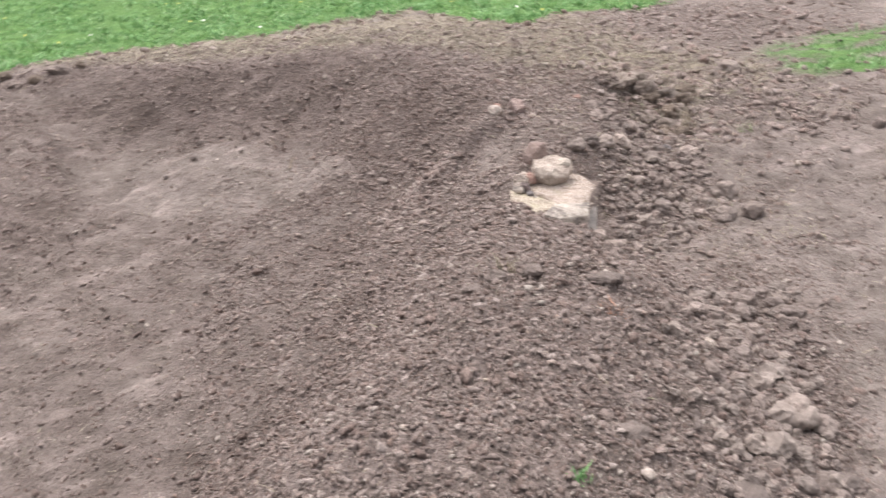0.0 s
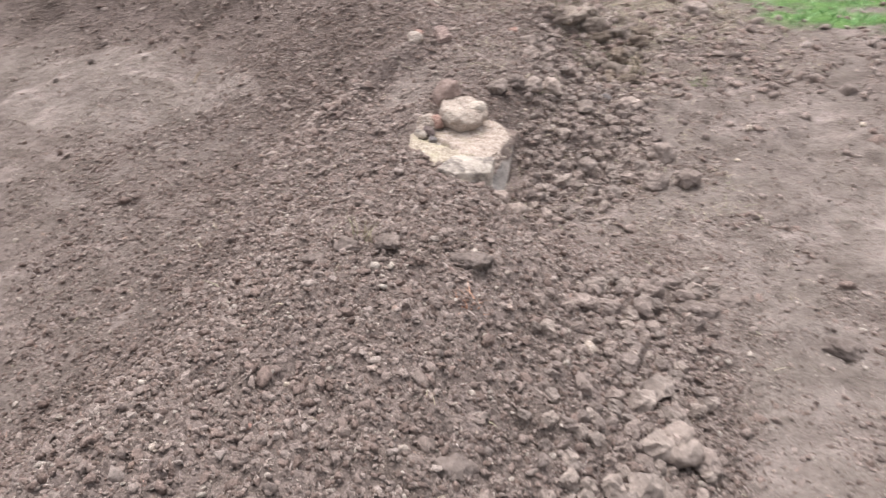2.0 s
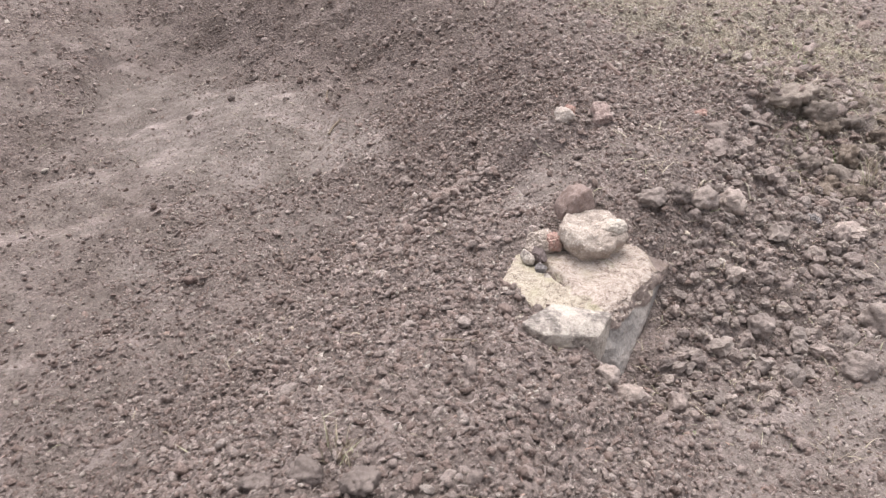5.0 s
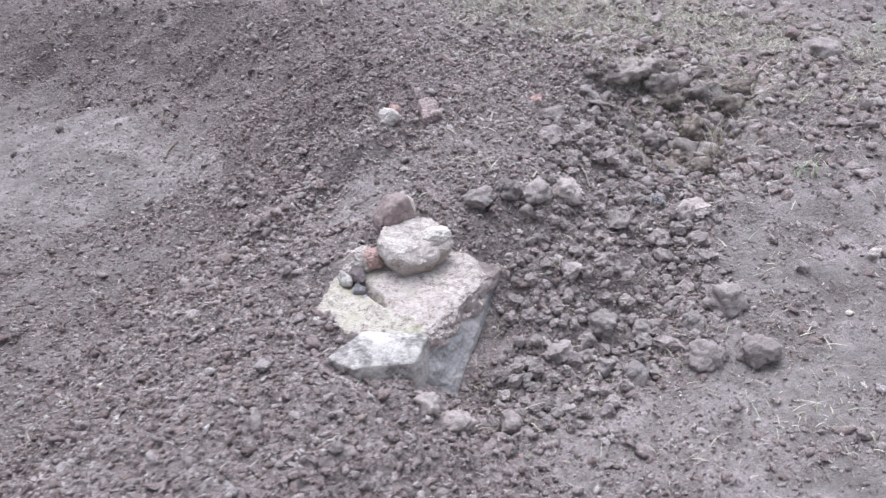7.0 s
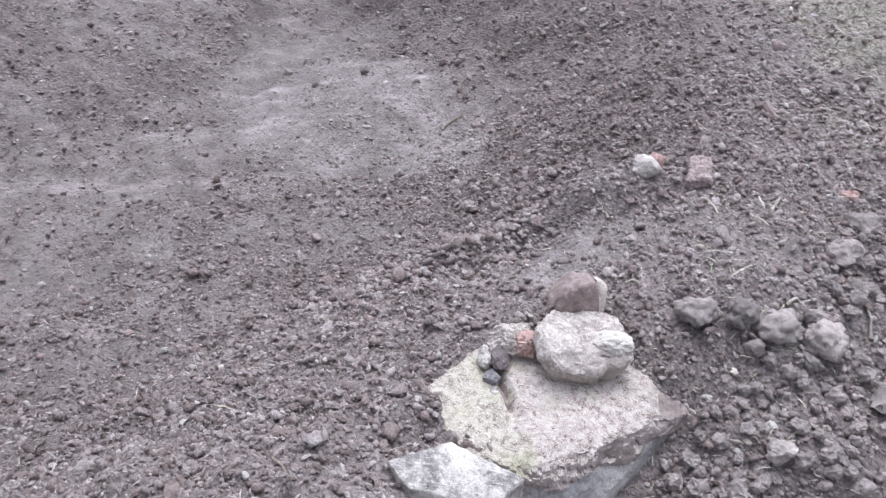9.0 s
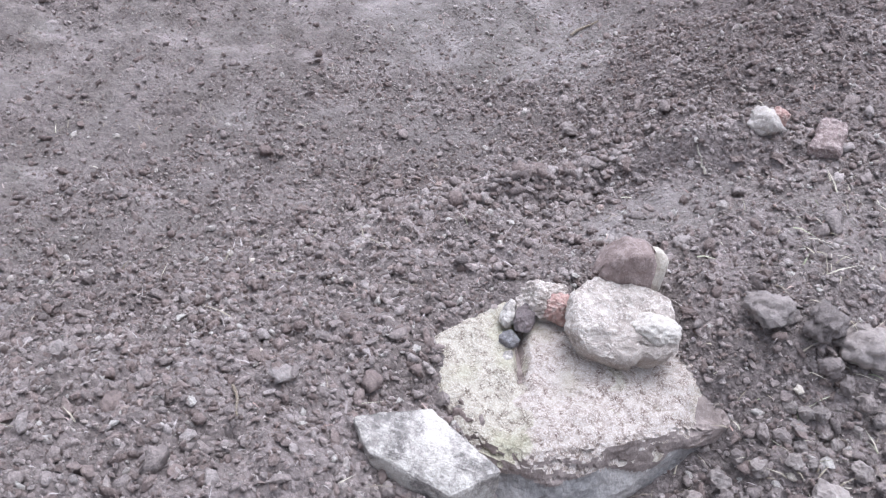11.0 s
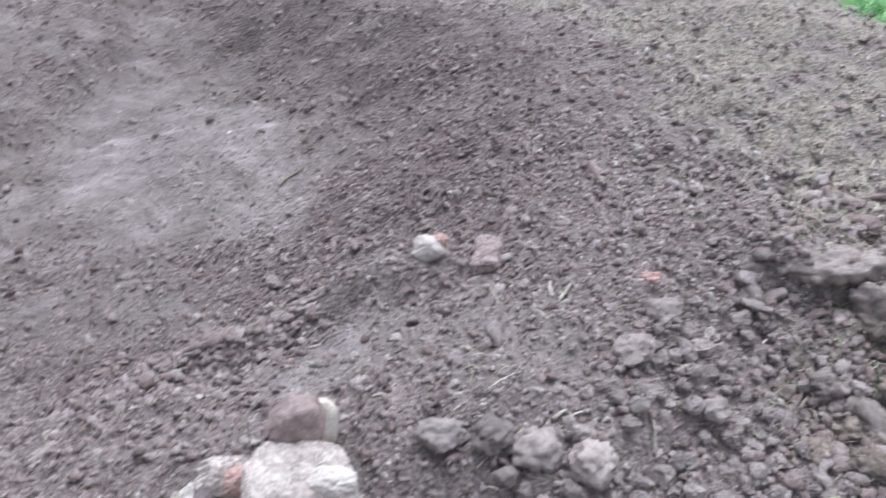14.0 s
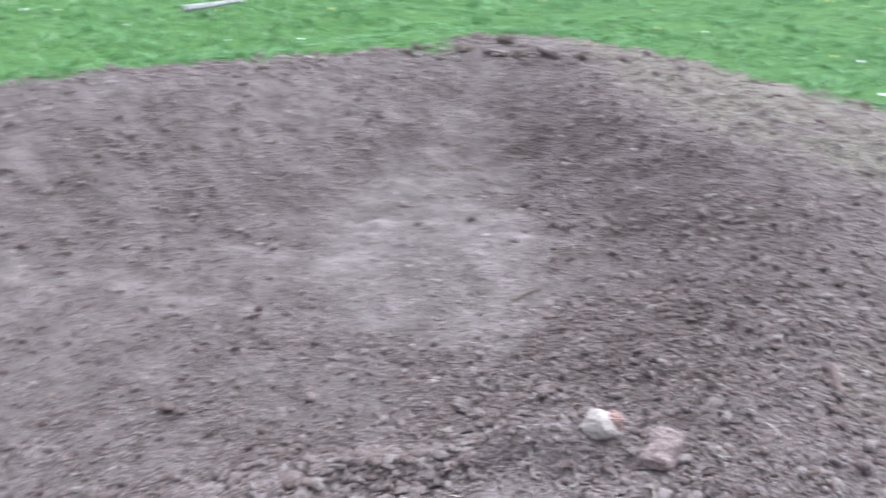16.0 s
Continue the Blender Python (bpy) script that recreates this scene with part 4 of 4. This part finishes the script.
stone("soil_lump", 1.070, -1.165, 0.045, 0.062, 0.034, CLOD, "cracked soil lump on trodden ground", "clod", (0, 0, 20), 0.4)
stone("soil_lump", 0.705, -0.950, 0.064, 0.034, 0.030, CLOD, "flat soil lump at the foot of the bank", "clod", (0, 0, -25), 0.35)
stone("soil_lump", 0.835, -0.90, 0.060, 0.036, 0.022, CLOD, "flat soil lump on trodden ground", "clod", (0, 0, 0), 0.35)
stone("grey_boulder", 0.365, -1.546, 0.062, 0.055, 0.050, CLOD_PALE, "rounded pale boulder at the foot of the bank", "stone", (0, 0, 0), 0.35, 0.4)
stone("pale_clod", -0.220, -1.695, 0.058, 0.075, 0.026, CLOD, "flat dry clod sunk in the bank", "clod", (-14, 12, -20), 0.72)
stone("pale_clod", 0.013, -1.893, 0.075, 0.060, 0.032, CLOD, "flat dry clod sunk in the bank", "clod", (0, 0, 30), 0.5)
stone("soil_lump", 0.33, -1.80, 0.075, 0.050, 0.035, CLOD, "flat dry lump at the foot of the bank", "clod", (0, 0, 10), 0.5)
stone("soil_lump", -0.037, -1.08, 0.050, 0.042, 0.026, CLOD, "grey crusted soil lump on the bank", "clod", (0, 0, 0), 0.4)
stone("soil_lump", -0.335, -0.925, 0.034, 0.030, 0.026, CLOD, "rounded soil lump on the bank", "clod")
stone("soil_lump", -0.235, -0.965, 0.036, 0.032, 0.026, CLOD, "rounded soil lump on the bank", "clod", (0, 0, 50))
stone("soil_lump", -0.43, -0.93, 0.030, 0.026, 0.022, CLOD, "rounded soil lump on the bank", "clod", (0, 0, 20))
stone("soil_lump", 0.430, 0.415, 0.046, 0.040, 0.034, CLOD_PALE, "rounded soil lump behind the slab", "clod", (0, 0, 20), 0.3)
stone("soil_lump", 0.592, 0.49, 0.062, 0.050, 0.042, CLOD_PALE, "cracked grey soil lump behind the slab", "clod", (0, 0, 0), 0.35)
stone("soil_lump", 0.515, 0.45, 0.042, 0.038, 0.032, CLOD, "rounded soil lump behind the slab", "clod", (0, 0, 80), 0.3)
stone("soil_lump", 0.690, 0.52, 0.055, 0.045, 0.040, CLOD_PALE, "cracked grey soil lump behind the slab", "clod", (0, 0, 60), 0.35)
mud = random.Random(12)
for _ in range(22):
    r = mud.uniform(0.008, 0.024)
    stone("muddy_lump", 0.77 + mud.gauss(0, 0.06), -1.78 + mud.gauss(0, 0.05), r, r * 0.8, r * 0.7, CLOD_DARK, "damp dark mud lump on trodden ground", "mud", (0, 0, mud.uniform(0, 360)), 0.4, 0.6, sub=3, group="muddy lumps")
stone("soil_lump", -0.417, 1.124, 0.026, 0.024, 0.022, CLOD_PALE, "pale clod on the slope into the pit", "clod", (0, 0, 0), 0.25)
for x, y, r in ((-1.449, 2.207, 0.020), (-1.41, 2.506, 0.022), (-1.15, 2.15, 0.016), (-1.62, 2.05, 0.018)):
    stone("dark_clod", x, y, r, r * 0.9, r * 0.8, CLOD_DARK, "small dark clod on the smooth floor of the pit", "clod", (0, 0, 0), 0.25)
for x, y, r, mat in ((-0.785, -1.676, 0.016, GRANITE), (-0.239, -1.862, 0.026, MORTAR), (0.250, -1.235, 0.040, GRANITE), (-0.529, -1.472, 0.010, PALE), (-0.619, -1.592, 0.016, RED), (-0.208, -0.222, 0.010, PALE),
                     (-0.702, 0.258, 0.012, PALE), (-0.67, 0.227, 0.010, PALE), (0.535, 0.362, 0.013, PALE), (-1.684, 3.482, 0.026, PALE), (-1.086, 2.82, 0.016, PALE),
                     (1.55, 1.10, 0.018, GRANITE), (0.907, 0.183, 0.014, PALE), (-0.639, 0.119, 0.012, PALE), (-0.283, 0.057, 0.009, PALE), (0.08, -1.715, 0.018, PALE),
                     (1.216, -1.281, 0.014, PALE), (1.39, 0.109, 0.016, PALE), (2.4, -0.2, 0.022, PALE), (2.75, 0.35, 0.028, PALE), (2.05, 0.25, 0.020, PALE),
                     (3.2, 0.9, 0.028, PALE), (3.0, 0.15, 0.025, PALE), (0.62, -0.10, 0.011, PALE), (0.60, 0.23, 0.012, PALE), (0.74, 0.36, 0.014, PALE), (0.56, 0.05, 0.013, PALE)):
    stone("pebble", x, y, r * 0.8, r * 0.62, r * 0.5, mat, "small red brick pebble on the soil" if mat is RED else "small whitish pebble on the soil", "pebble", (0, 0, x * 300), 0.3, 0.7, sub=3, group="loose pebbles")


def stem(name, points, radius, mat, label, category):
    """A bent stick through points, tapered."""
    bm = bmesh.new()
    rings = []
    for i, p in enumerate(points):
        nxt, prv = Vector(points[min(i + 1, len(points) - 1)]), Vector(points[max(i - 1, 0)])
        q = (nxt - prv).to_track_quat("Z", "Y")
        r = radius * (1 - 0.45 * i / (len(points) - 1))
        rings.append([bm.verts.new(Vector(p) + q @ Vector((r * math.cos(k * math.pi / 3), r * math.sin(k * math.pi / 3), 0))) for k in range(6)])
    for a, b in zip(rings, rings[1:]):
        for k in range(6):
            bm.faces.new((a[k], a[(k + 1) % 6], b[(k + 1) % 6], b[k]))
    bm.faces.new(rings[0][::-1])
    bm.faces.new(rings[-1])
    return tagged(part(name, bm, mat), label, category)


def ground_stick(name, x, y, length, heading, radius, mat, label, lift=0.004, bend=0.025):
    c, s = math.cos(radians(heading)), math.sin(radians(heading))
    pts = []
    for k in range(6):
        u = length * (k / 5 - 0.5)
        w = bend * length * math.sin(k * 1.3 + x * 9)
        px, py = x + c * u - s * w, y + s * u + c * w
        pts.append((px, py, ground_z(px, py) + radius * 0.7 + lift))
    return stem(name, pts, radius, mat, label, "stick")


ground_stick("straw_stalk", 0.100, 0.795, 0.062, 144, 0.0032, STRAW_STEM, "pale straw stalk lying on the bank")
ground_stick("twig", -0.862, 1.918, 0.13, 75, 0.006, TWIG, "dark twig lying on the floor of the pit")
ground_stick("twig", -0.95, 2.20, 0.12, 95, 0.005, TWIG, "dark twig lying on the floor of the pit")
ground_stick("stick", 0.40, 1.57, 0.12, -45, 0.015, BROWN, "short thick brown stick lying on the bank")
ground_stick("straw_stalk", 0.47, 0.93, 0.06, 110, 0.005, STRAW_STEM, "bleached root piece on the bank")
ground_stick("straw_stalk", 0.505, 0.92, 0.06, 80, 0.005, STRAW_STEM, "bleached root piece on the bank")
ground_stick("root", 0.485, 0.225, 0.10, 62, 0.003, STRAW_STEM, "bleached root hanging beside the slab", -0.02)
ground_stick("root", 0.70, -0.02, 0.09, 30, 0.003, STRAW_STEM, "pale root lying among the clods")
ground_stick("root", 0.52, -0.05, 0.08, 110, 0.004, STRAW_STEM, "pale root lying among the clods")
ground_stick("twig", -0.10, -0.36, 0.10, -35, 0.003, TWIG, "thin twig lying before the stone block")
ground_stick("root", 0.62, 0.60, 0.07, 50, 0.004, STRAW_STEM, "pale root lying among the clods")
ground_stick("root", 0.78, 0.68, 0.06, 120, 0.004, STRAW_STEM, "pale root lying among the clods")
ground_stick("fallen_branch", -4.55, 2.80, 0.56, 106, 0.026, WOOD, "bleached fallen branch lying on the lawn", 0.045, 0.04)

# ---------------------------------------------------------------- the sod bank and tufts
sod_shape = boulder(0.135, 0.080, 0.045, 41, 5, 0.12, 0.0, 0.3, 0.0)
roughen(sod_shape, 0.016, 0.06, 41, 0.008, 0.018)
sod = part("turf_sod", sod_shape, SOD_PALE, smooth_faces=True)
lay(sod, 1.03, 1.345, 0.020, (-6, -4, 22))
tagged(sod, "grey lifted turf sod with a rounded muddy edge", "turf")
for k, (x, y, r) in enumerate(((1.17, 1.27, 0.055), (1.10, 1.10, 0.050), (0.99, 1.03, 0.045), (1.20, 0.88, 0.055), (1.30, 1.33, 0.050), (1.24, 1.12, 0.060), (1.15, 1.00, 0.042),
                              (1.33, 1.18, 0.055), (1.42, 1.30, 0.060), (1.08, 0.86, 0.040), (1.28, 0.98, 0.036), (1.50, 1.45, 0.060), (1.36, 1.50, 0.050), (1.20, 1.42, 0.050))):
    stone("sod_lump", x, y, r, r * 0.75, r * 0.72, (SOD, SOD_PALE, SOD)[k % 3], "crumbling brown sod lump on the torn edge of the bank", "turf", (12 * math.sin(k * 2.1), 14 * math.cos(k * 1.7), 47 * k), 0.38, 0.35, 0.42, group="torn sods")
    if k % 2 == 0:
        tuft(x + 0.4 * r, y - 0.3 * r, 26, r * 1.1, 0.035, DRY, "matted dead roots hanging from a sod", 0.0025, 2.6)
stone("turf_sod", 1.165, 1.300, 0.060, 0.052, 0.062, SOD_PALE, "rounded grey end of a lifted turf sod", "turf", (20, 10, 30), 0.3, 0.3)
stone("soil_lump", 1.185, 1.045, 0.085, 0.055, 0.050, SOD_PALE, "long brown sod lying under the torn edge", "turf", (6, 10, -38), 0.4, 0.5)
for k, (x, y, r) in enumerate(((-2.86, 3.52, 0.060), (-2.74, 3.66, 0.075), (-2.60, 3.74, 0.050), (-2.44, 3.86, 0.080), (-2.30, 3.98, 0.050), (-2.16, 4.20, 0.060), (-2.82, 3.86, 0.055))):
    stone("sod_lump", x, y, r, r * 0.8, r * 0.62, (SOD, CLOD)[k % 2], "dark sod lump on the far crest of the bank", "turf", (0, 0, 61 * k), 0.35, 0.4, 0.42, group="sods on the far crest")
tuft(1.307, 1.067, 46, 0.035, 0.085, DRY, "bleached dead grass tuft on bare soil", 0.003, 1.0)
tuft(1.215, 1.130, 26, 0.030, 0.035, WEED, "small green weed under the torn sods", 0.004, 1.4)
tuft(1.275, 0.955, 60, 0.035, 0.10, DRY, "bleached dead grass tuft on bare soil", 0.003, 1.0)
tuft(1.53, 0.80, 30, 0.045, 0.035, WEED, "small green grass tuft on bare soil", 0.004, 1.4)
tuft(0.95, 1.80, 195, 0.11, 0.032, DRY, "flattened straw-coloured grass tuft", 0.003, 2.8)
tuft(1.02, 1.60, 180, 0.11, 0.032, DRY, "flattened straw-coloured grass tuft", 0.003, 2.8)
tuft(0.86, 2.05, 165, 0.11, 0.032, DRY, "flattened straw-coloured grass tuft", 0.003, 2.8)
tuft(1.10, 1.43, 135, 0.11, 0.032, DRY, "flattened straw-coloured grass tuft", 0.003, 2.8)
tuft(1.33, 2.30, 30, 0.05, 0.035, WEED, "small green weed on bare soil", 0.006, 1.4)
tuft(1.30, 2.02, 30, 0.05, 0.035, WEED, "small green weed on bare soil", 0.006, 1.4)
tuft(-0.285, -0.86, 40, 0.035, 0.06, DRY, "dry grass tuft sticking out of the bank", 0.0028, 1.3)
tuft(-0.075, -1.250, 34, 0.035, 0.024, ORANGE, "tangle of orange rootlets on the bank", 0.0038, 3.0)
tuft(-0.424, -1.915, 30, 0.025, 0.035, LAWN, "small green weed at the foot of the bank", 0.006, 1.4)
tuft(0.45, -0.36, 14, 0.025, 0.018, WEED, "small green weed before the slab", 0.003, 1.4)

# ---------------------------------------------------------------- dandelions and daisies on the lawn
def flower(name, mat, r, label):
    bm = bmesh.new()
    bmesh.ops.create_cone(bm, segments=5, radius1=0.002, radius2=0.0015, depth=0.07, cap_ends=True, matrix=Matrix.Translation((0, 0, 0.035)))
    ob = tagged(part(name, bm, LAWN), label, "flower", "flowers in the lawn")
    bm = bmesh.new()
    bmesh.ops.create_cone(bm, segments=10, radius1=r * 0.5, radius2=r, depth=r * 0.5, cap_ends=True, matrix=Matrix.Translation((0, 0, 0.07)))
    for v in bm.verts:
        v.co.z += 0.004 * math.sin(9 * math.atan2(v.co.y, v.co.x))
    part("flower_head", bm, mat, ob)
    return ob


def meadow():
    kinds = (flower("dandelion", YELLOW, 0.011, "yellow dandelion flower in the lawn"), flower("daisy", WHITE, 0.013, "white daisy in the lawn"))
    used = set()
    x, y = rng.uniform(-7.5, 4.0, 400), rng.uniform(0.5, 9.0, 400)
    for i in np.where(ground_maps(x, y)[3] > 0.95)[0][:90]:
        k = 1 if rng.random() < 0.35 else 0
        m = pose(x[i], y[i], ground_z(x[i], y[i]) - rng.uniform(0, 0.02), rng.uniform(-20, 20), rng.uniform(-20, 20), 0)
        if k in used:
            copy_thing(kinds[k], m)
        else:
            kinds[k].matrix_basis = m
            used.add(k)


meadow()

# ---------------------------------------------------------------- rubble of clods beside the slab
def rubble():
    shapes = []
    for k in range(20):
        bm = crusted(boulder(1.0, 0.84, 0.80, 200 + k, 3, 0.28, 0.0, 1.0, 0.7), 1.0, 0.84, 0.80, 200 + k, 1.3, 0.05)
        me = bpy.data.meshes.new("soil_clod")
        bm.to_mesh(me)
        bm.free()
        me.materials.append((CLOD_UNIT, CLOD_UNIT_PALE)[k % 2])
        shapes.append(me)
    r = random.Random(5)
    spots = []
    tries = at_foot = 0
    while len(spots) < 560 and tries < 120000:
        tries += 1
        foot_of_bank = tries % 4 == 0 and at_foot < 260
        if foot_of_bank:
            y = r.uniform(-2.05, -0.75)
            x = min(r.gauss(0.17 + 0.42 * (y + 1.8), 0.15), 0.34 + 0.50 * (y + 1.8))
        else:
            x, y = r.uniform(0.36, 1.25), r.uniform(-0.30, 1.15)
            foot = min(0.60 + 0.92 * (y + 0.3), 1.13)
            inner = 0.375 + 0.24 * (y + 0.2) if y < 0.35 else 0.48 + 0.35 * (y - 0.35)
            if not inner + 0.03 < x < foot + r.gauss(0.0, 0.05):
                continue
        size = 0.0142 * (1 - r.random() * 0.96) ** -0.42
        size = min(size * (1.2 if foot_of_bank else 1.0), 0.050)
        if any((x - a) ** 2 + (y - b) ** 2 < (0.60 * (size + c)) ** 2 for a, b, c in spots):
            continue
        at_foot += foot_of_bank
        spots.append((x, y, size))
    for i, (x, y, size) in enumerate(spots):
        ob = new("bank_clod" if y < -0.7 else "soil_clod", shapes[i % 20])
        ob.matrix_basis = pose(x, y, ground_z(x, y) + size * (0.36 if y < -0.7 else 0.42), r.uniform(-40, 40), r.uniform(-40, 40), r.uniform(0, 360)) @ Matrix.Diagonal((size, size, size, 1))
        where = "at the foot of the bank" if y < -0.7 else "in the rubble beside the slab"
        tagged(ob, ("large" if size > 0.03 else "small") + " rough soil clod " + where, "clod", "clods at the foot of the bank" if y < -0.7 else "clods beside the slab")


rubble()
